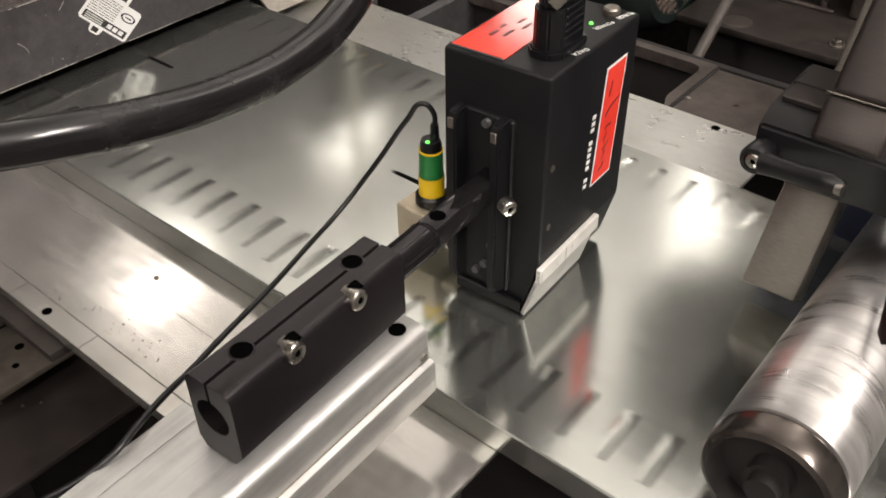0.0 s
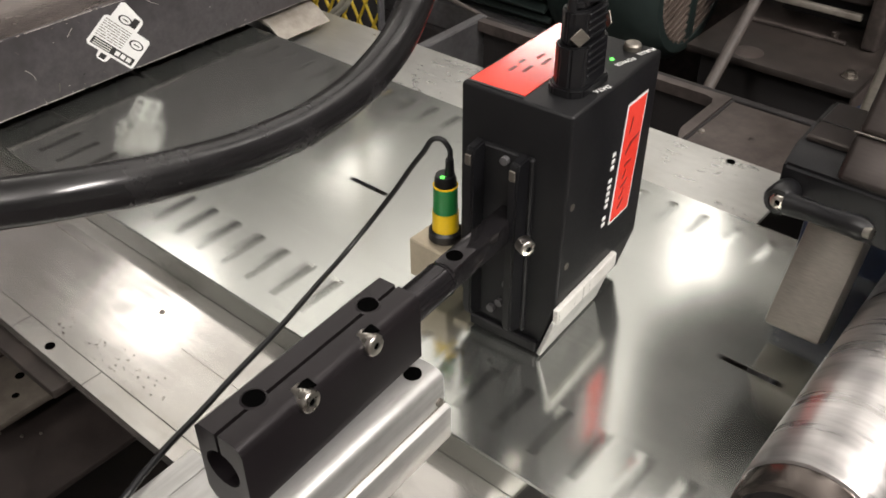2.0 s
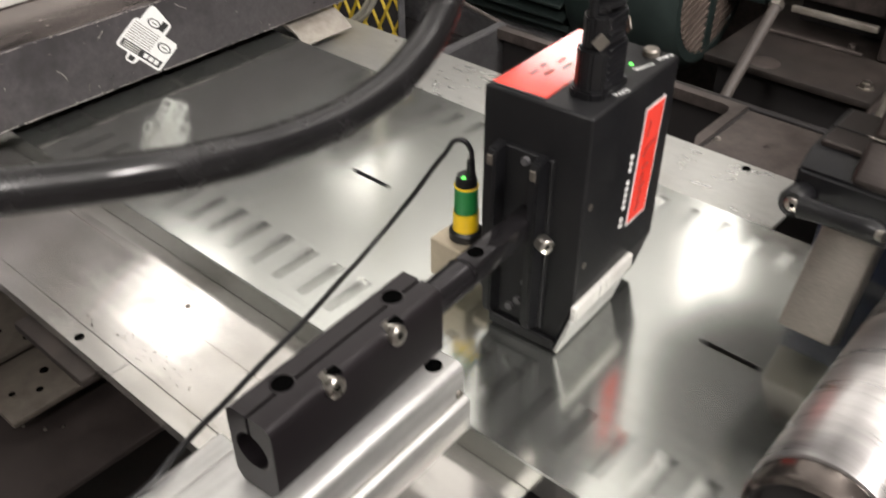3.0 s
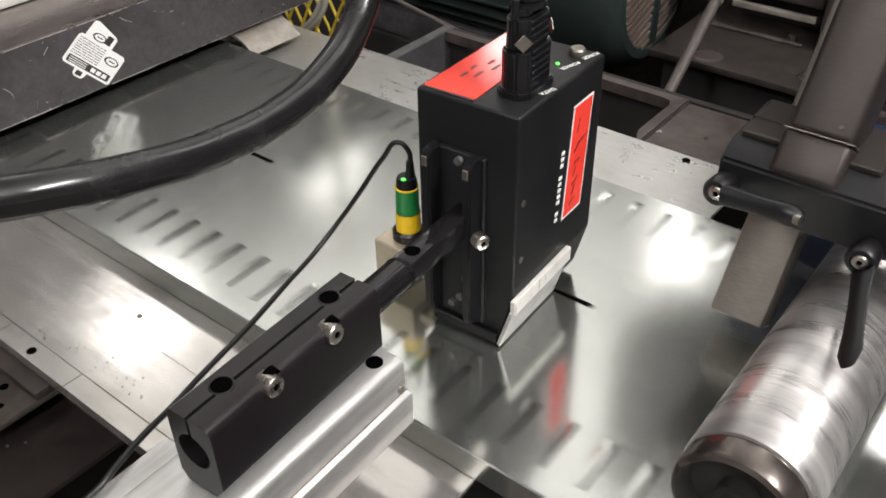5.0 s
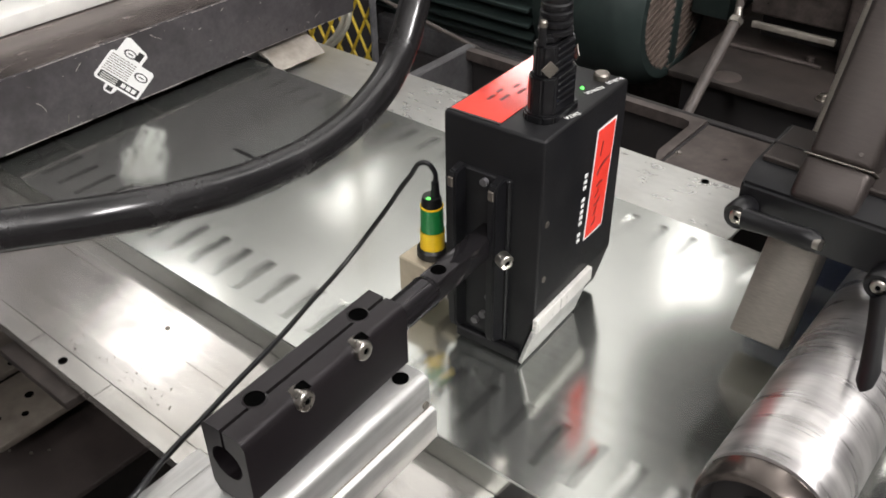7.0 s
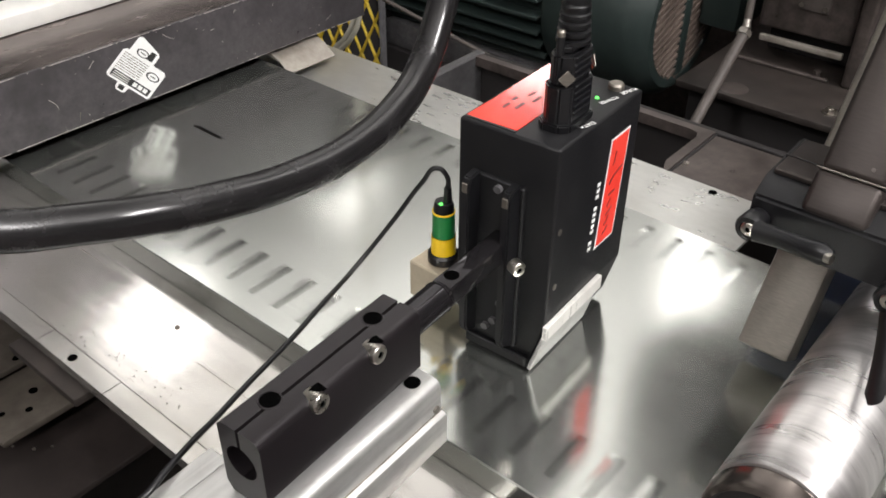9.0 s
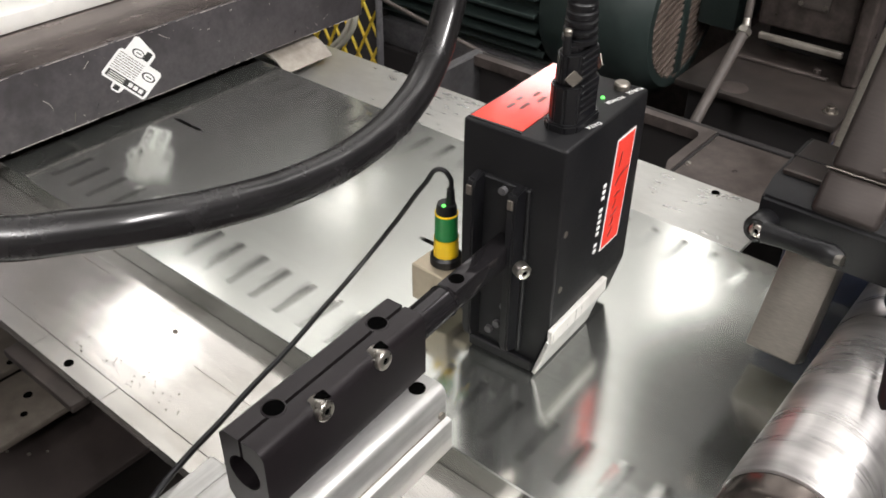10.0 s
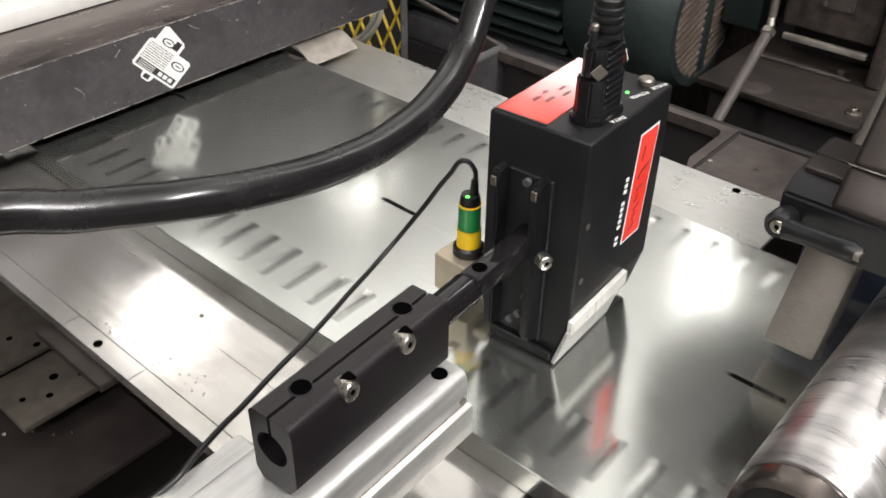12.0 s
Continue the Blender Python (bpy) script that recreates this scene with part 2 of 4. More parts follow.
def thing(name, label, category, group="", at=(0, 0, 0)):
    ob = tagged(new(name), label, category, group)
    ob.location = at
    ob.empty_display_size = 0.01
    return ob


def B():
    return bmesh.new()


def askew(x, y, degrees):
    """A turn about an upright line through x, y."""
    return pose(x, y, 0) @ pose(0, 0, 0, 0, 0, degrees) @ pose(-x, -y, 0)


def tube(name, points, radius, mat, parent=None, label="", res=6):
    cu = bpy.data.curves.new(name, "CURVE")
    cu.dimensions, cu.bevel_depth, cu.bevel_resolution, cu.resolution_u = "3D", radius, res, 16
    cu.use_fill_caps = True
    sp = cu.splines.new("BEZIER")
    sp.bezier_points.add(len(points) - 1)
    for bp, p in zip(sp.bezier_points, points):
        bp.co, bp.handle_left_type, bp.handle_right_type = p, "AUTO", "AUTO"
    tmp = bpy.data.objects.new("tmp", cu)
    scene.collection.objects.link(tmp)
    me = bpy.data.meshes.new_from_object(tmp.evaluated_get(bpy.context.evaluated_depsgraph_get()))
    bpy.data.objects.remove(tmp)
    me.name = name
    me.materials.clear()
    me.materials.append(mat)
    me.shade_smooth()
    ob = new(name, me)
    ob.parent = parent
    if label:
        ob["label"] = label
    return ob


def words(name, text, size, mat, m, parent=None):
    cu = bpy.data.curves.new(name, "FONT")
    cu.body, cu.size, cu.align_x, cu.align_y, cu.extrude = text, size, "CENTER", "CENTER", 0.00012
    tmp = bpy.data.objects.new("tmp", cu)
    scene.collection.objects.link(tmp)
    me = bpy.data.meshes.new_from_object(tmp.evaluated_get(bpy.context.evaluated_depsgraph_get()))
    bpy.data.objects.remove(tmp)
    me.name = name
    me.materials.clear()
    me.materials.append(mat)
    ob = new(name, me)
    ob.parent = parent
    ob.matrix_basis = m
    return ob


def structure(ob, label=""):
    return tagged(ob, label, "", "", "structure")


# ---- the hall ----
FLOOR_Z = -0.92
structure(part("floor", box(B(), -8, 8, -6, 8, FLOOR_Z - 0.1, FLOOR_Z), CONCRETE), "dark oily concrete workshop floor")
structure(part("ceiling", box(B(), -8, 8, -6, 8, 4.6, 4.7), CEILPAINT), "white painted workshop ceiling")
for n, (x0, x1, y0, y1) in {"wall_west": (-8.2, -8, -6, 8), "wall_east": (8, 8.2, -6, 8), "wall_south": (-8.2, 8.2, -6.2, -6), "wall_north": (-8.2, 8.2, 8, 8.2)}.items():
    structure(part(n, box(B(), x0, x1, y0, y1, FLOOR_Z, 4.6), WALLPAINT), "plain grey workshop wall")
for x, y, sx, sy, watts, upward in LAMPS:
    fix = thing("ceiling_light", "long white fluorescent ceiling light, switched on", "ceiling light", "hall lights", (x, y, 3.0))
    fix.rotation_euler = (0, 0, radians(SKEW))
    part("housing", box(B(), -sx / 2 - 0.03, sx / 2 + 0.03, -sy / 2 - 0.03, sy / 2 + 0.03, 0, 0.07, 0.01), PANEL, fix)
    part("diffuser", box(B(), -sx / 2, sx / 2, -sy / 2, sy / 2, -0.02, -0.004, 0.004), TUBE, fix)
    part("hanger", cyl(B(), (0, sy / 3, 0.07), (0, sy / 3, 1.6), 0.006, n=10), GREYSTEEL, fix)
    part("hanger", cyl(B(), (0, -sy / 3, 0.07), (0, -sy / 3, 1.6), 0.006, n=10), GREYSTEEL, fix)

# ---- the machine bed ----
PZ = -0.022
bed = thing("machine_bed", "galvanised sheet-metal guide bed under the moving strip", "machine bed")
plate = part("near_plate", box(B(), -1.30, -0.189, 0.1865, 0.33, PZ - 0.004, PZ, 0.0006, 1), PLATE, bed, "scratched galvanised plate")
for x0, x1 in ((-1.30, -0.5665), (-0.5657, -0.4732), (-0.4724, -0.19)):
    bm = box(B(), x0, x1, 0.170, 0.186, PZ - 0.010, PZ + 0.0006)
    seg = part("edge_strip", bm, PLATE, bed, "bright folded edge strip")
part("edge_hole", cyl(B(), (-0.525, 0.1772, PZ - 0.004), (-0.525, 0.1772, PZ + 0.0011), 0.0037, n=20), HOLE, bed)
part("dimple", cyl(B(), (-0.494, 0.252, PZ - 0.001), (-0.494, 0.252, PZ + 0.0012), 0.003, 0.0018, n=14), GREYSTEEL, bed)
for y, x0, x1 in ((0.2365, -0.45, -0.35), (0.262, -0.72, -0.60)):
    part("scribe_line", box(B(), x0, x1, y, y + 0.0004, PZ - 0.0005, PZ + 0.0001), GREYSTEEL, bed)
# rust pits and crumbs where the plate is worn along its seam
for k in range(130):
    x = random.choice((random.gauss(-0.53, 0.02), random.gauss(-0.47, 0.02), random.uniform(-0.75, -0.40)))
    y, r = random.gauss(0.196, 0.008), random.uniform(0.0002, 0.0009)
    if 0.1875 < y < 0.26:
        part("rust_pit", cyl(B(), (x, y, PZ - 0.0002), (x, y, PZ + 0.00015), r, r * 0.8, n=7), random.choice((GREYSTEEL, GREYSTEEL, PIPE)), bed)
part("far_plate", box(B(), -1.30, -0.197, 0.585, 0.737, PZ - 0.004, PZ, 0.0006, 1), FARPLATE, bed, "pale galvanised side plate")
part("edge_hole", cyl(B(), (-0.259, 0.727, PZ - 0.004), (-0.259, 0.727, PZ + 0.0006), 0.0042, n=20), HOLE, bed)
# pan, near beam and legs carry the shade under the bed as colour
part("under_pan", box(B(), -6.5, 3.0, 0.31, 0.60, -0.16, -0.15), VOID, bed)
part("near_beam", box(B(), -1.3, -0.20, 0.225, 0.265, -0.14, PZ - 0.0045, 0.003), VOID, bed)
part("far_beam", box(B(), -1.3, -0.20, 0.62, 0.66, -0.14, PZ - 0.0045, 0.003), DARKSTEEL, bed)
for x in (-1.25, -0.25):
    for y in (0.245, 0.64):
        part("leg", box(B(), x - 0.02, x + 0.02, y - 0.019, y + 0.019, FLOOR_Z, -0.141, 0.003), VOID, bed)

# ---- the moving strip ----
PERIOD, PITCH = 0.35, 0.35 / 12
Y0, Y1 = 0.286, 0.615
strip = thing("steel_strip", "shiny galvanised steel strip with louvres, running under the printer", "steel strip")
PERIODS, DASH = 19, -0.41
LEFT = DASH + 0.0158 - 0.01375 - 3 * PERIOD


def sheet():
    """The flat of the strip with a slot and twenty-four louvre openings in each period, and turned-down edges."""
    ys = [Y0, 0.3035, 0.3475, 0.4515, 0.4565, 0.5615, 0.6005, Y1]
    xs = set()
    for n in range(PERIODS * 12 + 1):
        x = LEFT + n * PITCH
        xs |= {round(x, 5), round(x + 0.0121, 5), round(x + 0.0150, 5)}
    start = DASH - math.ceil((DASH - LEFT) / PERIOD) * PERIOD
    slots = [(round(start + n * PERIOD - 0.0215, 5), round(start + n * PERIOD + 0.0215, 5)) for n in range(PERIODS + 2)]
    slots = [s for s in slots if s[0] > LEFT and s[1] < LEFT + PERIODS * PERIOD]
    for s in slots:
        xs |= set(s)
    xs = sorted(xs)
    verts, faces = [(x, y, 0.0) for x in xs for y in ys], []
    ny = len(ys)
    for i in range(len(xs) - 1):
        mid = (xs[i] + xs[i + 1]) / 2
        into = (mid - LEFT) % PITCH
        louvre = 0.0121 < into < 0.0150
        slot = any(a < mid < b for a, b in slots)
        for j in range(ny - 1):
            if (louvre and j == 1) or (slot and j == 3):
                continue
            faces.append((i * ny + j, (i + 1) * ny + j, (i + 1) * ny + j + 1, i * ny + j + 1))
    k = len(verts)
    a, b = xs[0], xs[-1]
    for y in (Y0, Y1):
        s = -1 if y == Y0 else 1
        verts += [(a, y, 0), (b, y, 0), (b, y + s * 0.0008, -0.0008), (a, y + s * 0.0008, -0.0008), (b, y + s * 0.001, -0.0212), (a, y + s * 0.001, -0.0212)]
        faces += [(k, k + 1, k + 2, k + 3), (k + 3, k + 2, k + 4, k + 5)]
        k += 6
    return verts, faces


me = bpy.data.meshes.new("sheet")
points, quads = sheet()
me.from_pydata(points, [], quads)
me.materials.append(STRIP)
flat = new("sheet", me)
flat.parent = strip
thick = flat.modifiers.new("gauge", "SOLIDIFY")
thick.thickness, thick.offset = 0.0007, -1


def louvre_mesh(length):
    """A raised scoop, open on one long side, closed at its rounded ends."""
    bm = bmesh.new()
    n, rows = 10, []
    for i in range(n + 1):
        u = i / n
        lift = 0.0005 * min(1.0, 1.3 * u) * (1.0 if i < n else 0.0)
        y = (u - 0.5) * length
        rows.append([bm.verts.new((-0.0075 + 0.0062 * s, y, lift * math.sin(s * math.pi / 2) + 0.0002)) for s in (0, 0.25, 0.5, 0.75, 1.0)])
    for p, q in zip(rows, rows[1:]):
        for k in range(4):
            bm.faces.new((p[k], p[k + 1], q[k + 1], q[k]))
    m = bpy.data.meshes.new("louvre")
    bm.to_mesh(m)
    bm.free()
    m.materials.append(STRIP)
    m.shade_smooth()
    return m


NEAR_LOUVRE, FAR_LOUVRE = louvre_mesh(0.044), louvre_mesh(0.039)
for n in range(PERIODS * 12):
    lou = new("louvre", NEAR_LOUVRE)
    lou.parent, lou.location = strip, (LEFT + n * PITCH + 0.01375, 0.3255, 0)
fm = bmesh.new()
for n in range(PERIODS * 12):
    k = len(fm.verts)
    fm.from_mesh(FAR_LOUVRE)
    fm.verts.ensure_lookup_table()
    for v in fm.verts[k:]:
        v.co += Vector((LEFT + n * PITCH + 0.01375, 0.581, 0))
tagged(part("louvre_band", fm, STRIP, strip), kind="stuff")

# ---- the printer head ----
HX0, HX1, HY0, HY1, HZ0, HZ1 = -0.3035, -0.2268, 0.378, 0.488, 0.007, 0.184
printer = thing("inkjet_printer", "black boxy inkjet coding printer with red labels above the strip", "printer", at=(0, 0, 0))
outline = [(HX0, HZ0 + 0.022), (HX0 + 0.012, HZ0), (HX1 - 0.010, HZ0), (HX1, 0.046), (HX1, HZ1), (HX0, HZ1)]
bm = prism(B(), outline, HY0, HY1)
bmesh.ops.bevel(bm, geom=list(bm.edges), offset=0.0022, segments=3, affect="EDGES", profile=0.5)
body = part("housing", bm, BLACKPAINT, printer, "matt black painted metal housing")
# the white panel along the sloping lower side
bm = prism(B(), [(HX1 - 0.0100, 0.0032), (HX1 - 0.0070, 0.0022), (HX1 + 0.0022, 0.0362), (HX1 - 0.0004, 0.0370)], 0.374, 0.4515)
bmesh.ops.bevel(bm, geom=list(bm.edges), offset=0.0004, segments=1, affect="EDGES")
# greyer metal than the flange: the slope's weaker light put into its colour
side = part("white_side_panel", bm, RAIL, printer, "white panel beside the print nose")
part("panel_flange", box(B(), HX1 - 0.0002, HX1 + 0.0040, 0.3745, 0.4530, 0.0352, 0.0470, 0.0006, 1), SIDEPANEL, printer, "white upper flange")
part("nose_plate", box(B(), HX0 + 0.012, HX1 - 0.0110, HY0 - 0.004, HY1 - 0.02, 0.0022, HZ0 + 0.004, 0.001, 1), BLACKPAINT, printer)
# top: label, connector, button, lettering
bm = prism(B(), [(-0.3005, 0.383), (-0.2625, 0.3835), (-0.2625, 0.444), (-0.2785, 0.4845), (-0.3005, 0.4845)], HZ1 - 0.0006, HZ1 + 0.0005, "z")
top_label = part("top_label", bm, RED, printer, "glossy red label on the top")
part("label_border", box(B(), -0.3012, -0.2618, 0.3805, 0.3824, HZ1 - 0.0005, HZ1 + 0.0008), INK, printer)
for k, (x, y, w, d) in enumerate([(-0.2885, 0.405, 0.002, 0.008), (-0.281, 0.409, 0.002, 0.010), (-0.2895, 0.418, 0.002, 0.006), (-0.277, 0.424, 0.002, 0.010), (-0.284, 0.43, 0.002, 0.008)]):
    part("label_mark", box(B(), x, x + w, y, y + d, HZ1 + 0.0003, HZ1 + 0.0007), REDINK, top_label)
PX0, PX1, PY0, PY1 = -0.2560, -0.2360, 0.3965, 0.4345


def cut_corner(grow, c):
    a, b, d, e = PX0 - grow, PX1 + grow, PY0 - grow, PY1 + grow
    return [(a + c, d), (b - c, d), (b, d + c), (b, e - c), (b - c, e), (a + c, e), (a, e - c), (a, d + c)]


def moulded(name, grow, c, z0, z1, bevel, parent, label=""):
    bm = prism(B(), cut_corner(grow, c), HZ1 + z0, HZ1 + z1, "z")
    bmesh.ops.bevel(bm, geom=list(bm.edges), offset=bevel, segments=2, affect="EDGES")
    return part(name, bm, PLASTIC, parent, label)


plug = moulded("data_plug", 0.0, 0.0062, 0.004, 0.030, 0.0012, printer, "large black moulded data plug with strain relief")
moulded("plug_collar", 0.0018, 0.006, -0.0008, 0.0055, 0.0012, plug)
moulded("plug_shoulder", -0.0016, 0.0062, 0.0295, 0.050, 0.0015, plug)
moulded("plug_cap", -0.0034, 0.0060, 0.0495, 0.0555, 0.0018, plug)
for k in range(9):
    z = HZ1 + 0.010 + 0.0045 * k
    part("grip_rib", box(B(), PX1 - 0.0022, PX1 + (0.0009 if k < 5 else -0.0006), PY0 + 0.009, PY1 - 0.009, z, z + 0.0022, 0.0005, 1), PLASTIC, plug)
for y, turn in ((PY0 + 0.0029, -45), (PY1 - 0.0029, 45)):
    bm = box(B(), -0.0003, 0.0005, -0.0040, 0.0040, -0.0040, 0.0040, 0.0002, 1, pose(PX1 - 0.0031, y, HZ1 + 0.036, 0, 0, turn) @ pose(0, 0, 0, 45))
    part("grip_diamond", bm, GREYSTEEL, plug, "pale diamond-shaped grip mark")
for y in (PY0 + 0.004, PY1 - 0.004):
    part("thumb_screw", cyl(B(), (-0.246, y, HZ1 + 0.050), (-0.246, y, HZ1 + 0.0615), 0.0028, 0.0022, n=14), PLASTIC, plug)
    part("screw_tip", lathe(B(), (-0.246, y, HZ1 + 0.0612), (-0.246, y, 1), [(0, 0.0024), (0.003, 0.0026), (0.004, 0.0018), (0.0042, 0.0001)], 14), GREYSTEEL, plug, "worn grey screw end")
for k in range(7):
    part("neck_rib", lathe(B(), (-0.246, 0.4155, HZ1 + 0.053 + k * 0.0052), (-0.246, 0.4155, 1), [(0, 0.0088), (0.0008, 0.0108 - 0.0004 * k), (0.0034, 0.0108 - 0.0004 * k), (0.0042, 0.0086), (0.0056, 0.0084)], 24), PLASTIC, plug)
tube("data_cable", [(-0.246, 0.4155, HZ1 + 0.058), (-0.246, 0.4155, HZ1 + 0.10), (-0.245, 0.422, HZ1 + 0.16), (-0.236, 0.45, HZ1 + 0.34), (-0.22, 0.52, HZ1 + 0.9), (-0.2, 0.6, 2.2), (-0.2, 0.6, 4.6)], 0.0066, PLASTIC, plug)
button = part("purge_button", lathe(B(), (-0.2425, 0.4775, HZ1), (-0.2425, 0.4775, HZ1 + 1), [(0, 0.0056), (0.0032, 0.0056), (0.0044, 0.0046), (0.0046, 0.0001)], 24), GREYSTEEL, printer, "round grey push button")
part("power_led", lathe(B(), (-0.2455, 0.4560, HZ1), (-0.2455, 0.4560, HZ1 + 1), [(0, 0.0014), (0.0006, 0.0014), (0.0012, 0.0007), (0.0014, 0.0001)], 16), GLOW, printer, "small lit green lamp")
for text, x, y in (("DATA", -0.2312, 0.4175), ("POWER", -0.2375, 0.4580), ("PURGE", -0.2335, 0.4790)):
    words("lettering", text, 0.0048, WHITE, pose(x, y, HZ1 + 0.0002, 0, 0, 254), printer)
# side label
SX = HX1
def side_shape(name, pts, mat, lift, parent, label=""):
    return part(name, prism(B(), pts, SX - 0.0004, SX + lift, "x"), mat, parent, label, False)
lab = side_shape("side_label", [(0.4405, 0.0755), (0.4680, 0.0755), (0.4745, 0.1620), (0.4475, 0.1620)], WHITE, 0.0003, printer, "tall red label with white rim")
side_shape("label_field", [(0.4420, 0.0770), (0.4668, 0.0770), (0.4731, 0.1605), (0.4487, 0.1605)], RED, 0.0005, lab)
# slanting strokes of a script logo, and the dark sweep above them
for k, (z, h, lean) in enumerate(((0.0835, 0.0060, 0.002), (0.0915, 0.0052, 0.003), (0.0995, 0.0085, 0.001), (0.1065, 0.0040, 0.002), (0.1155, 0.0095, -0.002))):
    y = 0.4500 + 0.0006 * k
    side_shape("label_mark", [(y, z), (y + h * 0.5, z + 0.0010), (y + h, z + 0.0030 + lean), (y + h * 0.95, z + 0.0040 + lean), (y + h * 0.45, z + 0.0024), (y, z + 0.0013)], REDINK, 0.0008, lab)
side_shape("label_mark", [(0.4515, 0.1250), (0.4570, 0.1300), (0.4680, 0.1330), (0.4690, 0.1345), (0.4565, 0.1318), (0.4505, 0.1266)], REDINK, 0.0008, lab)
side_shape("label_mark", [(0.4530, 0.1400), (0.4560, 0.1500), (0.4570, 0.1500), (0.4542, 0.1398)], REDINK, 0.0008, lab)
for k in range(12):
    if k in (2, 8):
        continue
    z, y = 0.0795 + k * 0.0047, 0.4300 + 0.00036 * k
    side_shape("lettering_bar", [(y, z), (y + 0.0042, z - 0.0003), (y + 0.0043, z + 0.0024), (y + 0.0002, z + 0.0027)], WHITE, 0.0004, printer)
for z in (0.120, 0.02 + 0.055):
    part("side_screw", cyl(B(), (SX - 0.001, 0.386, z), (SX + 0.0006, 0.386, z), 0.0024, n=14), GREYSTEEL, printer)

# front bracket: two ribs, a dark slot between, screws
bracket = part("mounting_bracket", box(B(), -0.291, -0.249, 0.3745, 0.3795, 0.016, 0.150, 0.001, 1), BLACKPAINT, printer, "black slotted mounting bracket")
for x in (-0.2885, -0.2570):
    bm = prism(B(), [(0.3755, 0.016), (0.3640, 0.021), (0.3615, 0.027), (0.3615, 0.145), (0.3640, 0.151), (0.3755, 0.153)], x - 0.0010, x + 0.0056, "x")
    bmesh.ops.bevel(bm, geom=list(bm.edges), offset=0.0012, segments=2, affect="EDGES")
    part("rib", bm, PLASTIC, bracket)
    part("rib_ear", box(B(), x + 0.0002, x + 0.0046, 0.3604, 0.3618, 0.1405, 0.1480, 0.0006, 1), GREYSTEEL, bracket, "bare worn end of the rib")
for x, z in ((-0.2675, 0.1445), (-0.267, 0.034), (-0.2735, 0.026), (-0.262, 0.052)):
    bm = cyl(B(), (x, 0.3755, z), (x, 0.3712, z), 0.0028, n=18)
    scr = part("cap_screw", bm, DARKSTEEL, bracket)


def socket_screw(name, a, b, r, parent):
    """A socket-head screw from a to the head's face b."""
    a, b = Vector(a), Vector(b)
    L = (b - a).length
    bm = lathe(B(), a, b, [(0, r * 0.97), (0.0005, r), (L - 0.0009, r), (L - 0.0002, r * 0.9), (L, r * 0.82), (L, r * 0.38), (L - 0.0022, r * 0.34), (L - 0.0022, 0.0001)], 28)
    ob = part(name, bm, CHROME, parent, "bright socket-head screw")
    bm = B()
    bmesh.ops.create_cone(bm, cap_ends=True, segments=6, radius1=r * 0.345, radius2=r * 0.345, depth=0.0026, matrix=Matrix.Translation(b - (b - a).normalized() * 0.0018) @ (b - a).to_track_quat("Z", "Y").to_matrix().to_4x4())
    part("hex_socket", bm, HOLE, ob)
    return ob


socket_screw("side_cap_screw", (-0.2465, 0.3632, 0.0988), (-0.2395, 0.3600, 0.0985), 0.0054, printer)

# the whole head and its holder stand slightly askew over the strip
printer.matrix_basis = askew(-0.228, 0.378, 3.2)

# rod, milled flat at its far end
bm = cyl(B(), (-0.2505, 0.25, 0.1035), (-0.2505, 0.300, 0.1035), 0.0105, n=48)
rod = tagged(part("support_rod", bm, POLISHED), "polished black round rod carrying the printer", "rod")
bm = cyl(B(), (-0.2505, 0.2985, 0.1035), (-0.2505, 0.3025, 0.1035), 0.0109, 0.0092, n=48)
part("rod_shoulder", bm, POLISHED, rod)
part("end_block", box(B(), -0.2578, -0.2436, 0.302, 0.3745, 0.0950, 0.1115, 0.0012, 2), POLISHED, rod)
part("block_hole", cyl(B(), (-0.2510, 0.3135, 0.1105), (-0.2510, 0.3135, 0.1117), 0.0050, n=26), HOLE, rod)
rod.matrix_basis = askew(-0.2505, 0.197, 3.7)

# ---- split clamp on the rail ----
CX0, CX1, CY0, CY1, CZ0, CZ1 = -0.2645, -0.2345, 0.134, 0.260, 0.0755, 0.1255
clampblock = thing("split_clamp", "black anodised split clamp with two bright screws on the rail", "clamp")
# profile with a bore
def clamp_half(name, left):
    bm = B()
    cx, cz, r = -0.2500, 0.1030, 0.0106
    gap = 0.0010
    arc = [math.radians(a) for a in range(94, 271, 16)]
    if left:
        inner = [(cx - gap, cz + r)] + [(cx + r * math.cos(a), cz + r * math.sin(a)) for a in arc[1:-1]] + [(cx - gap, cz - r)]
        pts = inner + [(cx - gap, CZ0), (CX0 + 0.004, CZ0), (CX0, CZ0 + 0.006), (CX0, CZ1 - 0.003), (CX0 + 0.003, CZ1), (cx - gap, CZ1)]
    else:
        inner = [(cx - gap, cz + r)] + [(cx - r * math.cos(a), cz + r * math.sin(a)) for a in arc[1:-1]] + [(cx - gap, cz - r)]
        inner = [(max(x, cx + (gap if z > cz else -gap)), z) for x, z in inner]
        pts = inner + [(cx - gap, CZ0), (CX1 - 0.006, CZ0), (CX1, CZ0 + 0.008), (CX1, CZ1 - 0.0055), (CX1 - 0.0010, CZ1 - 0.0028), (CX1 - 0.0030, CZ1 - 0.0008), (CX1 - 0.0055, CZ1), (cx + gap, CZ1)]
    prism(bm, pts, CY0, CY1)
    return part(name, bm, ANODISED, clampblock)
clamp_half("left_jaw", True)
right_jaw = clamp_half("right_jaw", False)
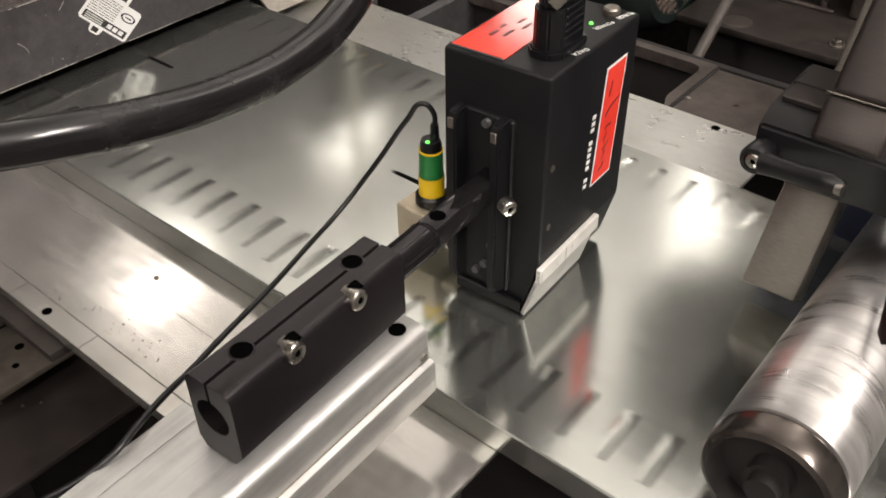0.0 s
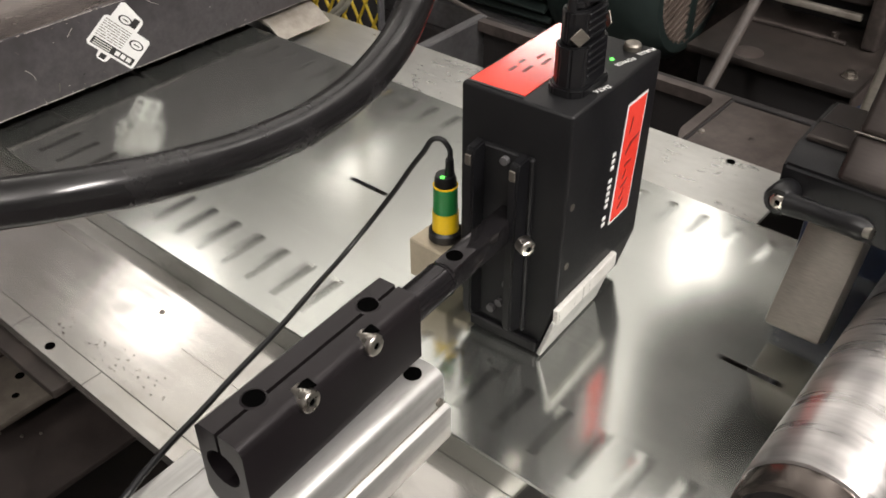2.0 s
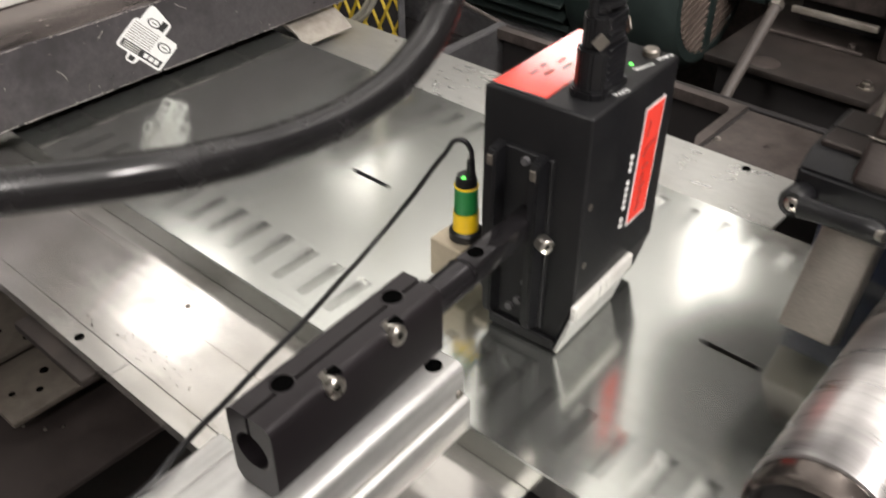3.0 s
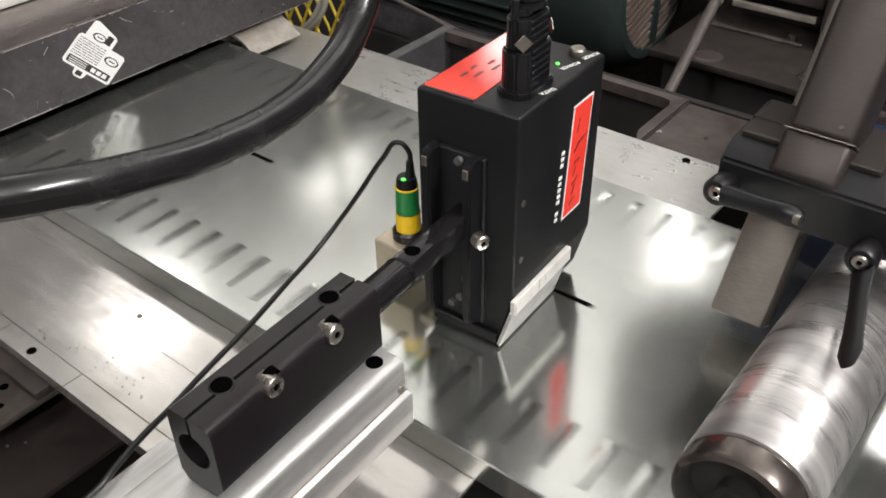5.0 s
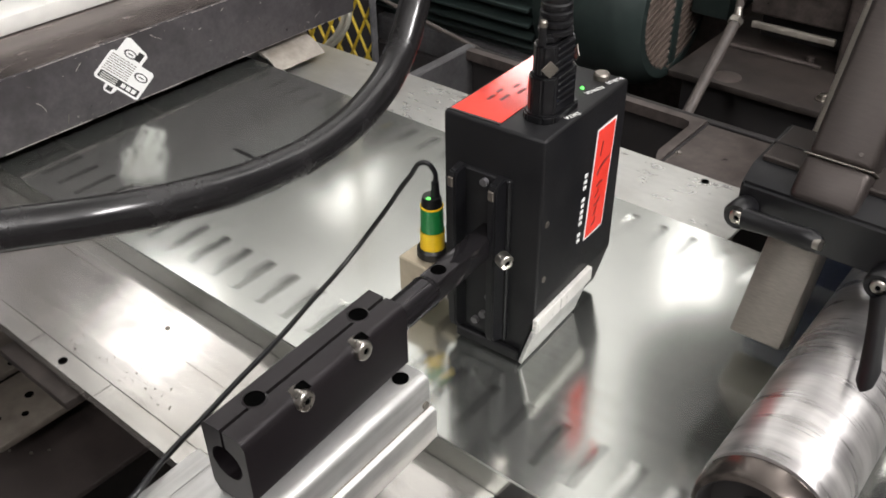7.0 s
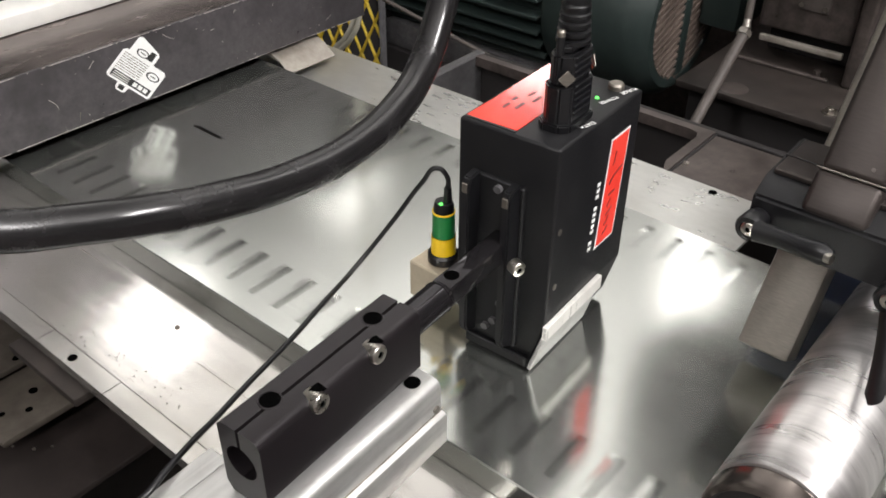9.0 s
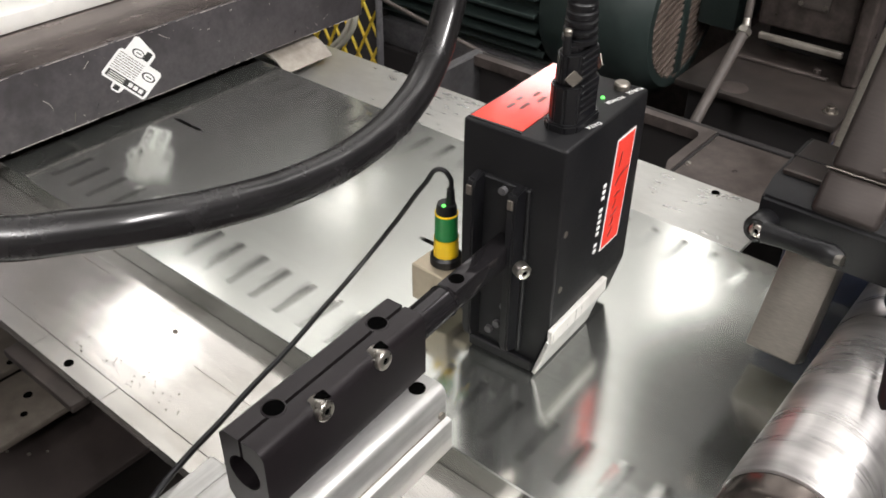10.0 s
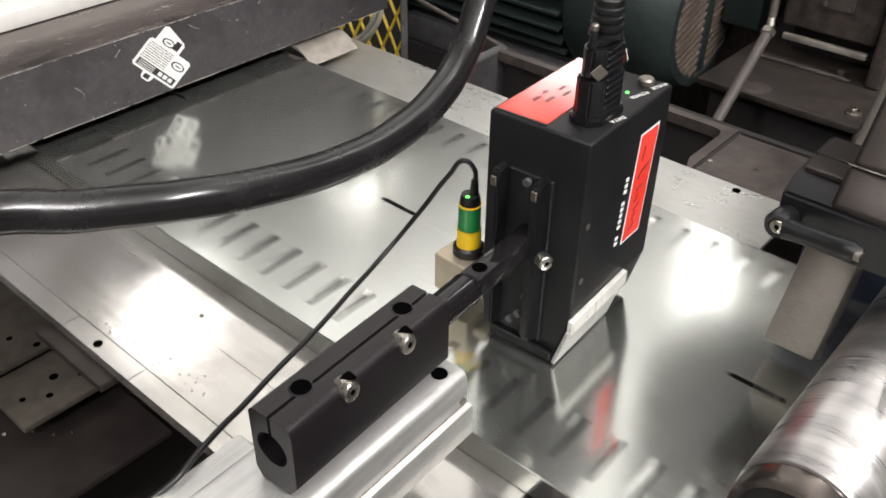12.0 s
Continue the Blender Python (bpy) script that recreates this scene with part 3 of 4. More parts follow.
for y in (0.1590, 0.2390):
    part("top_hole", cyl(B(), (-0.2520, y, CZ1 - 0.004), (-0.2520, y, CZ1 + 0.0004), 0.0056, n=26), HOLE, clampblock)
    part("hole_rim", lathe(B(), (-0.2520, y, CZ1 - 0.0002), (-0.2520, y, CZ1 + 1), [(0, 0.0056), (0.0007, 0.0056), (0.0005, 0.0064), (0, 0.0068)], 26), ANODISED, clampblock)
clampblock.matrix_basis = askew(-0.2505, 0.197, 3.7)
for y in (0.1755, 0.2215):
    part("screw_recess", cyl(B(), (-0.2415, y + 0.0030, 0.1226), (-0.2368, y + 0.0030, 0.1214), 0.0056, n=22), HOLE, right_jaw)
    socket_screw("clamp_screw", (-0.2420, y, 0.1208), (-0.2316, y, 0.1216), 0.0057, clampblock)

# ---- the rail ----
rail = thing("aluminium_rail", "pale anodised aluminium rail reaching under the clamp", "rail")
RX0, RX1 = -0.281, -0.2265
pts = [(RX0, 0.024), (RX0, 0.0715), (RX0 + 0.003, 0.0745), (RX1 - 0.006, 0.0745), (RX1 - 0.0030, 0.0738), (RX1 - 0.0008, 0.0718), (RX1, 0.069), (RX1 + 0.0006, 0.0510), (RX1 + 0.0046, 0.0496), (RX1 + 0.0054, 0.0482), (RX1 + 0.0054, 0.026), (RX1 + 0.0040, 0.024)]
part("rail_body", prism(B(), pts, -0.30, 0.2655), RAIL, rail)
part("rail_groove", box(B(), RX1 + 0.0004, RX1 + 0.0014, -0.30, 0.2657, 0.0496, 0.0511), GREYSTEEL, rail)
part("rail_post", box(B(), RX0 + 0.004, RX1 - 0.004, -0.27, -0.21, FLOOR_Z, 0.0238, 0.003), DARKSTEEL, rail)
rail.matrix_basis = askew(-0.2505, 0.23, 2.0)
part("rail_hole", cyl(B(), (-0.2385, 0.2535, 0.072), (-0.2385, 0.2535, 0.0750), 0.0052, n=22), HOLE, rail)
part("end_screw", cyl(B(), (RX1 - 0.0005, 0.2605, 0.0545), (RX1 + 0.0018, 0.2605, 0.0545), 0.0026, n=14), GREYSTEEL, rail)
part("side_wing", box(B(), -0.300, RX0 - 0.0005, -0.30, 0.150, 0.060, 0.0665, 0.001, 1), RAIL, rail)

# ---- photocell ----
cell = thing("photocell", "cylindrical photocell with green and yellow bands, lit green lamp", "sensor")
part("foot_block", box(B(), -0.353, -0.318, 0.377, 0.412, 0.010, 0.043, 0.001, 1), TAN, cell, "tan metal sensor block")
ax, ay = -0.3335, 0.395
for n, prof, mt in (("base_ring", [(0, 0.0105), (0.001, 0.0122), (0.007, 0.0122), (0.009, 0.0102)], PLASTIC), ("yellow_band", [(0.008, 0.0096), (0.024, 0.0094)], BANDYELLOW), ("green_band", [(0.024, 0.0088), (0.044, 0.0086), (0.0445, 0.0080)], BANDGREEN), ("cap", [(0.0445, 0.0078), (0.050, 0.0078), (0.053, 0.0068), (0.0535, 0.0001)], PLASTIC)):
    part(n, lathe(B(), (ax, ay, 0.043), (ax, ay, 1.043), prof, 32), mt, cell)
part("lamp", lathe(B(), (ax + 0.001, ay - 0.0045, 0.0950), (ax + 0.001, ay - 0.0045, 1), [(0, 0.0018), (0.0016, 0.0016), (0.0022, 0.0001)], 12), GLOW, cell)
part("brass_ring", lathe(B(), (ax, ay, 0.043), (ax, ay, 1.043), [(0.0440, 0.0082), (0.0442, 0.0088), (0.0452, 0.0088), (0.0455, 0.0080)], 32), BANDYELLOW, cell, "thin brass-yellow ring")
part("cable_boot", cyl(B(), (ax + 0.002, ay + 0.002, 0.095), (ax + 0.002, ay + 0.002, 0.108), 0.0036, 0.0028, 16), PLASTIC, cell)
part("ledge", box(B(), -0.3180, HX0 - 0.0002, 0.385, 0.405, 0.018, 0.026, 0.001, 1), TAN, cell)
wire = tube("sensor_cable", [(-0.3315, 0.397, 0.104), (-0.3325, 0.397, 0.117), (-0.3395, 0.394, 0.1225), (-0.3481, 0.3884, 0.1104), (-0.3653, 0.3746, 0.0767), (-0.3785, 0.346, 0.0436), (-0.3622, 0.2951, 0.046), (-0.3436, 0.246, 0.0522), (-0.3281, 0.1977, 0.0575), (-0.3155, 0.1644, 0.0627), (-0.3062, 0.1425, 0.0685), (-0.298, 0.1209, 0.0712), (-0.2935, 0.1004, 0.0686), (-0.33, 0.04, 0.03), (-0.36, 0.0, -0.2), (-0.38, -0.02, -0.4)], 0.0019, PLASTIC, None)
tagged(wire, "thin black sensor cable hanging down from the photocell", "cable")

# ---- roller ----
RR, RXC, RY0, RY1 = 0.0375, -0.040, 0.312, 0.585
roller = thing("steel_roller", "scuffed shiny steel roller pressing on the strip", "roller", at=(RXC, 0, RR + 0.0008))
part("end_ring", lathe(B(), (0, RY0, 0), (0, RY1, 0), [(0, RR - 0.0050), (0.0015, RR - 0.0022), (0.004, RR - 0.0010), (0.0165, RR - 0.0006), (0.0172, RR - 0.0022), (0.0190, RR - 0.0022)], 96), RING, roller, "dark polished end ring")
prof = [(0.0190, RR - 0.0022), (0.0196, RR - 0.0006), (0.0205, RR), (RY1 - RY0 - 0.004, RR), (RY1 - RY0, RR - 0.004)]
part("shell", lathe(B(), (0, RY0, 0), (0, RY1, 0), prof, 96), ROLLER, roller)
# the hollow end and its shaft are near-black: shade painted in
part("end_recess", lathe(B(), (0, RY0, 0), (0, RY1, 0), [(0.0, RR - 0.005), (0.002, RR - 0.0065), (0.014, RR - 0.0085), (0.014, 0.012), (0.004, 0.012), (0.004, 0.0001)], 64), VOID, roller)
part("far_cap", lathe(B(), (0, RY1, 0), (0, RY1 + 1, 0), [(0, RR - 0.004), (0.0, 0.012), (0.02, 0.012), (0.02, 0.0001)], 48), GREYSTEEL, roller)
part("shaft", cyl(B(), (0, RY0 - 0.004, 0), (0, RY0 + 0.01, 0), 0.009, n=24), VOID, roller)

# ---- post, cross clamp, levers ----
LEANING = pose(-0.107, 0.4745, 0.026, -33, 0, 0)
post = thing("guide_post", "slanted square grey steel post ending above the strip", "post")
post.matrix_basis = LEANING
bm = box(B(), -0.0185, 0.0185, 0.0, 0.030, 0.0, 0.50, 0.0025, 2)
part("inner_tube", bm, TABSTEEL, post, "brushed grey square tube")
bm = box(B(), -0.003, 0.037, -0.053, -0.004, 0.130, 0.70, 0.004, 3)
part("outer_tube", bm, POSTSTEEL, post, "brownish outer square tube")
part("collar", box(B(), -0.0042, 0.0382, -0.0545, -0.0025, 0.100, 0.1297, 0.0045, 3), POSTSTEEL, post)
part("collar_lip", box(B(), -0.0048, 0.0388, -0.0550, -0.0020, 0.1290, 0.1302, 0.0005, 1), GREYSTEEL, post, "bright worn rim")
part("rivet", cyl(B(), (0.0275, -0.053, 0.138), (0.0275, -0.0545, 0.138), 0.0013, n=14), PIPE, post)
part("collar_screw", cyl(B(), (-0.004, -0.020, 0.128), (-0.012, -0.020, 0.128), 0.006, n=18), GREYSTEEL, post)

cross = thing("cross_clamp", "black cast cross clamp with two adjustable lever handles", "clamp")
bm = B()
prism(bm, [(0.484, 0.104), (0.560, 0.112), (0.560, 0.150), (0.500, 0.147), (0.484, 0.138)], -0.142, 0.20, "x")
bmesh.ops.bevel(bm, geom=list(bm.edges), offset=0.002, segments=2, affect="EDGES")
part("cross_bar", bm, BLACKPAINT, cross, "black front with worn brown top")
part("top_wear_plate", box(B(), -0.138, -0.050, 0.503, 0.556, 0.1470, 0.1515, 0.001, 1), POSTSTEEL, cross)
part("split_line", box(B(), -0.139, -0.100, 0.524, 0.5255, 0.1500, 0.1522), VOID, cross)


def lever(px, pz, ang, length, out=0.006):
    hub = part("lever_hub", lathe(B(), (px, 0.4845, pz), (px, -1, pz), [(0, 0.0075), (0.004, 0.009), (0.016, 0.0098), (0.0185, 0.0085), (0.0185, 0.0056)], 28), PLASTIC, cross, "black plastic lever handle")
    bm = B()
    m = pose(px, 0.472, pz, 0, ang, 0)
    pts, secs = [], 9
    rings = []
    for i in range(secs):
        u = i / (secs - 1)
        w = 0.0078 - 0.0016 * math.sin(u * math.pi) + 0.0006 * u
        x = 0.004 + u * length
        y = -0.004 - out * u
        if i == secs - 1:
            w *= 0.55
        rings.append([bm.verts.new(m @ Vector((x, y + 0.8 * w * math.sin(a), w * math.cos(a)))) for a in [2 * math.pi * k / 16 for k in range(16)]])
    for p, q in zip(rings, rings[1:]):
        for k in range(16):
            bm.faces.new((p[k], p[(k + 1) % 16], q[(k + 1) % 16], q[k]))
    bm.faces.new(rings[-1])
    part("lever_arm", bm, PLASTIC, hub)
    socket_screw("lever_screw", (px, 0.470, pz), (px, 0.4652, pz), 0.0050, hub)


lever(-0.134, 0.1225, -6, 0.052)
lever(-0.041, 0.1100, 48, 0.026, 0.066)
part("tip_screw", cyl(B(), (-0.0815, 0.4600, 0.1285), (-0.0775, 0.4590, 0.1290), 0.0036, n=14), CHROME, cross)
part("blue_foot", box(B(), -0.150, 0.02, 0.60, 0.66, -0.10, 0.105, 0.004, 2), BLUE, cross, "dark blue enamelled block")

# ---- hood over the strip outlet ----
hood = thing("outlet_hood", "scratched dark steel hood over the strip outlet", "hood")
HX, HLOW, HTOP = -0.795, 0.0145, 0.0875
part("front_face", box(B(), HX - 0.004, HX, -0.45, 0.780, HLOW, HTOP, 0.0007, 2), HOODSTEEL, hood, "dark steel face with scratched edges")
part("top_skin", box(B(), -0.893, HX - 0.0042, -0.45, 0.78, HTOP - 0.004, HTOP - 0.0004, 0.0004, 1), HOODTOP, hood, "smeared oily brown top")
part("rear_face", box(B(), -0.905, -0.8935, -0.45, 0.78, 0.006, HTOP - 0.001, 0.001, 1), BROWNSTEEL, hood)
# three black sheets added to keep the hood's inside in painted shade
part("inner_shade_sheet", box(B(), -0.8925, HX - 0.0046, -0.45, 0.775, HTOP - 0.010, HTOP - 0.0045), VOID, hood, "added black sheet, shade inside the hood")
part("rear_shade_sheet", box(B(), -0.8930, -0.8900, -0.45, 0.775, 0.006, HTOP - 0.0105), VOID, hood)
part("face_shade_sheet", box(B(), HX - 0.0075, HX - 0.0045, -0.45, 0.775, HLOW + 0.001, HTOP - 0.0105), VOID, hood)
for y in (0.36, 0.47, 0.56):
    part("inner_web", box(B(), -0.8895, HX - 0.0080, y, y + 0.006, 0.016, HTOP - 0.0105), LEDGESTEEL, hood)
part("end_flap", prism(B(), [(HX - 0.018, 0.0085), (HX - 0.004, 0.0085), (HX + 0.008, 0.0040), (HX + 0.026, -0.0085), (HX + 0.025, -0.0097), (HX + 0.007, 0.0025), (HX - 0.018, 0.0065)], 0.621, 0.698), CHEEK, hood, "worn pale sloping end flap")
part("flap_lug", prism(B(), [(HX - 0.018, PZ + 0.0002), (HX - 0.008, PZ + 0.0002), (HX - 0.008, 0.0062), (HX - 0.018, 0.0062)], 0.640, 0.690), DARKSTEEL, hood)
part("white_bar", box(B(), -0.948, -0.8970, -0.45, 0.60, HTOP - 0.0002, HTOP + 0.0190, 0.002, 2), PANEL, hood, "white bar along the back")
for k in range(64):
    y = random.uniform(0.2, 0.72)
    u = random.choice((random.uniform(0.03, 0.97), random.uniform(0.80, 0.99), random.uniform(0.02, 0.15)))
    x, z = HX, HLOW + (HTOP - HLOW) * u
    bm = B()
    ln, wd = random.choice((0.0005, 0.0007, 0.001, 0.002, 0.005)), random.uniform(0.00012, 0.00035)
    box(bm, -wd, wd, -ln, ln, 0.0, 0.0002, m=Matrix.Translation((x, y, z)) @ Matrix.Rotation(radians(90), 4, "Y") @ Matrix.Rotation(random.uniform(-1.5, 1.5), 4, "Z"))
    part("scratch", bm, random.choice((GREYSTEEL, WORN)), hood)
# two long curved scratches
for y, z, dy, dz, bow in ((0.3335, 0.054, 0.008, -0.0135, 0.0022), (0.474, 0.080, 0.013, -0.009, -0.0012)):
    for k in range(6):
        p = [Vector((HX, y + dy * q + bow * math.sin(math.pi * q), z + dz * q)) for q in (k / 6, (k + 1) / 6)]
        part("scratch", cyl(B(), p[0], p[1], 0.00040 - 0.00004 * k, n=6), WORN, hood)
# paint worn off along the two long edges, in uneven flecks
for x, z, reach in ((HX, HLOW + 0.0002, 0.5), (HX, HTOP - 0.0003, 1.0)):
    y = -0.1
    while y < 0.74:
        ln = random.choice((0.002, 0.005, 0.012, 0.03)) * random.uniform(0.6, 1.4)
        r = random.uniform(0.0002, 0.0006)
        part("worn_edge", cyl(B(), (x - 0.0001, y, z), (x - 0.0001, y + ln, z + random.uniform(-0.0001, 0.0001)), r, r * random.uniform(0.3, 1.0), n=6), WORN, hood)
        y += ln + random.choice((0.0, 0.0, 0.004, 0.012)) * reach

def on_hood(y, u, lift=0.0004):
    """A point on the front face: y along the hood, u its height."""
    return Vector((HX + lift, y, u))


def sticker(name, pts, mat, lift, parent, label=""):
    bm = B()
    lo = [bm.verts.new(on_hood(y, u, lift - 0.0002)) for y, u in pts]
    hi = [bm.verts.new(on_hood(y, u, lift)) for y, u in pts]
    n = len(pts)
    for k in range(n):
        bm.faces.new((lo[k], lo[(k + 1) % n], hi[(k + 1) % n], hi[k]))
    bm.faces.new(hi)
    return part(name, bm, mat, parent, label, False)


O, A, C = Vector((0.4409, 0.0150)), Vector((-0.0422, 0.0455)), Vector((0.0285, 0.0203))


def tilted(a, c):
    p = O + A * a + C * c
    return (p.x, p.y)


rating = sticker("rating_label", [tilted(a, c) for a, c in ((0.04, 0), (0, 0.06), (0, 0.92), (0.05, 1.0), (0.33, 1.0), (0.33, 1.32), (0.38, 1.40), (0.82, 1.56), (0.89, 1.50), (0.90, 1.0), (0.95, 1.0), (1.0, 0.92), (1.0, 0.07), (0.95, 0), (0.72, 0), (0.70, -0.16), (0.66, -0.22), (0.52, -0.22), (0.48, -0.16), (0.46, 0))], WHITE, 0.0005, hood, "white printed rating label, stuck askew")
sticker("label_band", [tilted(a, c) for a, c in ((0.06, 0.07), (0.94, 0.07), (0.94, 0.30), (0.06, 0.30))], INK, 0.0007, rating)
for a in (0.12, 0.24, 0.36):
    sticker("brand_bar", [tilted(p, c) for p, c in ((a, 0.12), (a + 0.09, 0.12), (a + 0.09, 0.25), (a, 0.25))], WHITE, 0.0009, rating)
for k in range(3):
    sticker("text_bar", [tilted(p, 0.10 + 0.065 * k + c) for p, c in ((0.55, 0), (0.9, 0), (0.9, 0.025), (0.55, 0.025))], PANEL, 0.0009, rating)
for k in range(8):
    a = 0.40
    while a < 0.94:
        e = min(0.95, a + random.uniform(0.05, 0.16))
        sticker("text_bar", [tilted(p, 0.36 + 0.074 * k + c) for p, c in ((a, 0), (e, 0), (e, 0.026), (a, 0.026))], GREYSTEEL, 0.0007, rating)
        a = e + 0.02
for a0, c0, r in ((0.20, 0.68, 0.15), (0.64, 1.13, 0.14)):
    ring = [tilted(a0 + r * math.cos(q), c0 + r * 0.9 * math.sin(q)) for q in [2 * math.pi * k / 20 for k in range(20)]]
    mark = sticker("round_mark", ring, INK, 0.0007, rating)
    sticker("round_field", [tilted(a0 + 0.75 * r * math.cos(q), c0 + r * 0.68 * math.sin(q)) for q in [2 * math.pi * k / 20 for k in range(20)]], WHITE, 0.0009, rating)
    sticker("round_bar", [tilted(a0 + p * r, c0 + c * r) for p, c in ((-0.4, -0.12), (0.4, -0.12), (0.4, 0.12), (-0.4, 0.12))], INK, 0.0011, rating)
sticker("square_mark", [tilted(a, c) for a, c in ((0.40, 1.05), (0.52, 1.05), (0.52, 1.34), (0.40, 1.34))], INK, 0.0007, rating)
sticker("square_mark", [tilted(a, c) for a, c in ((0.54, -0.17), (0.66, -0.17), (0.66, -0.02), (0.54, -0.02))], INK, 0.0007, rating)

# ---- the thick hose in front ----
HOSE_PATH = [(-0.5, -0.42, -0.92), (-0.5, -0.42, -0.6), (-0.42, -0.3, 0.05), (-0.28, -0.13, 0.27), (-0.2339, 0.0363, 0.2968), (-0.2242, 0.0607, 0.2909), (-0.2206, 0.069, 0.2896), (-0.2101, 0.0906, 0.2871), (-0.2052, 0.1179, 0.2817), (-0.2048, 0.1534, 0.2754), (-0.2065, 0.1861, 0.2741), (-0.2111, 0.2166, 0.2782), (-0.2197, 0.2439, 0.2867), (-0.2254, 0.2605, 0.3006), (-0.2322, 0.2749, 0.3153), (-0.245, 0.3, 0.42), (-0.26, 0.36, 0.7), (-0.28, 0.4, 1.6), (-0.28, 0.4, 4.6)]
hose = tagged(tube("hose", HOSE_PATH, 0.0070, HOSE, None, "", 10), "thick shiny black rubber hose arching over the strip", "hose")
for at in (0, -1):
    end = Vector(HOSE_PATH[at])
    back = (Vector(HOSE_PATH[1 if at == 0 else -2]) - end).normalized()
    part("end_ferrule", lathe(B(), end - back * 0.012, end + back, [(0, 0.006), (0.001, 0.0080), (0.022, 0.0080), (0.023, 0.0070)], 32), GREYSTEEL, hose, "dull steel hose ferrule")

press = thing("press_cabinet", "tall dark press cabinet beyond the outlet hood", "machine cabinet")
part("body", box(B(), -1.75, -1.06, -0.55, 0.95, 0.125, 0.40, 0.006), DARKSTEEL, press)
part("side_wall", box(B(), -1.75, -1.06, -0.55, 0.24, FLOOR_Z, 0.1245, 0.004), DARKSTEEL, press)
part("side_wall", box(B(), -1.75, -1.06, 0.665, 0.80, FLOOR_Z, 0.1245, 0.004), DARKSTEEL, press)

# ---- machine frame behind the strip ----
frame_b = thing("machine_table", "oily dark steel machine frame with a square cut-out", "machine frame")
FZ = -0.030
bm = B()
box(bm, -0.3165, -0.02, 0.7375, 0.856, FZ - 0.012, FZ, 0.001, 1)
part("top_plate", bm, BROWNSTEEL, frame_b, "worn brown steel top plate")
part("joint", box(B(), -0.3205, -0.3170, 0.745, 0.860, FZ - 0.010, FZ - 0.001), VOID, frame_b)
bm = B()
prism(bm, [(-0.3205, 0.741), (-0.3205, 0.862), (-0.66, 0.862), (-0.66, 0.850), (-0.345, 0.850), (-0.336, 0.847), (-0.332, 0.838), (-0.332, 0.768), (-0.329, 0.758)], FZ - 0.012, FZ + 0.001, "z")
part("cutout_rim", bm, BROWNSTEEL, frame_b)
# near-black pan and rear web stand in for the shade below the cut-out
part("cutout_shade_pan", box(B(), -0.66, -0.3325, 0.742, 0.8495, -0.26, -0.25), VOID, frame_b)
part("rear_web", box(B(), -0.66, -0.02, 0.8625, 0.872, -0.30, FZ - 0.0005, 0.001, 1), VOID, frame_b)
part("left_web", box(B(), -0.675, -0.6605, 0.742, 0.872, -0.26, FZ + 0.0008, 0.002, 1), DARKSTEEL, frame_b)
part("plate_screw", cyl(B(), (-0.312, 0.775, FZ), (-0.312, 0.775, FZ + 0.002), 0.003, n=14), CHROME, frame_b)
part("leg", box(B(), -0.66, -0.62, 0.80, 0.84, FLOOR_Z, -0.2605, 0.003), DARKSTEEL, frame_b)
part("leg", box(B(), -0.08, -0.04, 0.80, 0.84, FLOOR_Z, -0.0425, 0.003), DARKSTEEL, frame_b)

ledge = thing("machine_ledge", "heavy oily brown steel ledge with bolts", "machine frame")
part("ledge_plate", box(B(), -0.49, -0.257, 1.107, 1.40, -0.110, -0.100, 0.0015, 2), LEDGESTEEL, ledge)
# web coloured near-black for the shade beneath the ledge
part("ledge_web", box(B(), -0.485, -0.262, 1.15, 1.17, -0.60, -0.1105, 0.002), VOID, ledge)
part("end_web", box(B(), -0.262, -0.2575, 1.112, 1.40, -0.60, -0.1105, 0.001, 1), BROWNSTEEL, ledge)
part("low_bar", box(B(), -0.455, -0.318, 1.236, 1.2440, -0.0995, -0.095, 0.001, 1), BROWNSTEEL, ledge, "worn paler bar along the ledge")
nut = part("ledge_nut", cyl(B(), (-0.278, 1.146, -0.0998), (-0.278, 1.146, -0.0930), 0.0080, n=6), CHROME, ledge, "bright hexagonal nut")
part("nut_washer", cyl(B(), (-0.278, 1.146, -0.0999), (-0.278, 1.146, -0.0982), 0.0105, n=24), GREYSTEEL, nut)
part("nut_thread", cyl(B(), (-0.278, 1.146, -0.0930), (-0.278, 1.146, -0.0905), 0.0042, n=16), CHROME, nut)
part("ledge_bolt", cyl(B(), (-0.337, 1.250, -0.0998), (-0.337, 1.250, -0.090), 0.0055, n=6), BROWNSTEEL, ledge)
part("oil_cake", lathe(B(), (-0.412, 1.135, -0.1), (-0.412, 1.135, 1), [(0, 0.021), (0.0008, 0.018), (0.0013, 0.009), (0.0014, 0.0001)], 18), BROWNSTEEL, ledge, "caked brown grime")
for x in (-0.46, -0.29):
    part("leg", box(B(), x - 0.02, x + 0.02, 1.175, 1.235, FLOOR_Z, -0.1105, 0.003), DARKSTEEL, ledge)
gear = thing("gear_housing", "grimy dark gear housing on the ledge", "gearbox")
# the unseen upper height is added to block ceiling reflections on the ledge
part("case", box(B(), -0.445, -0.306, 1.265, 1.62, -0.052, 0.50, 0.006, 3), BROWNSTEEL, gear)
part("foot", box(B(), -0.44, -0.31, 1.31, 1.60, -0.0998, -0.0525, 0.003), VOID, gear)
part("flange", box(B(), -0.436, -0.311, 1.2555, 1.2645, -0.070, -0.0605, 0.002), CHEEK, gear, "pale worn flange")
part("cover", box(B(), -0.392, -0.345, 1.2605, 1.2648, -0.012, 0.05, 0.002), PIPE, gear, "raised cover plate")
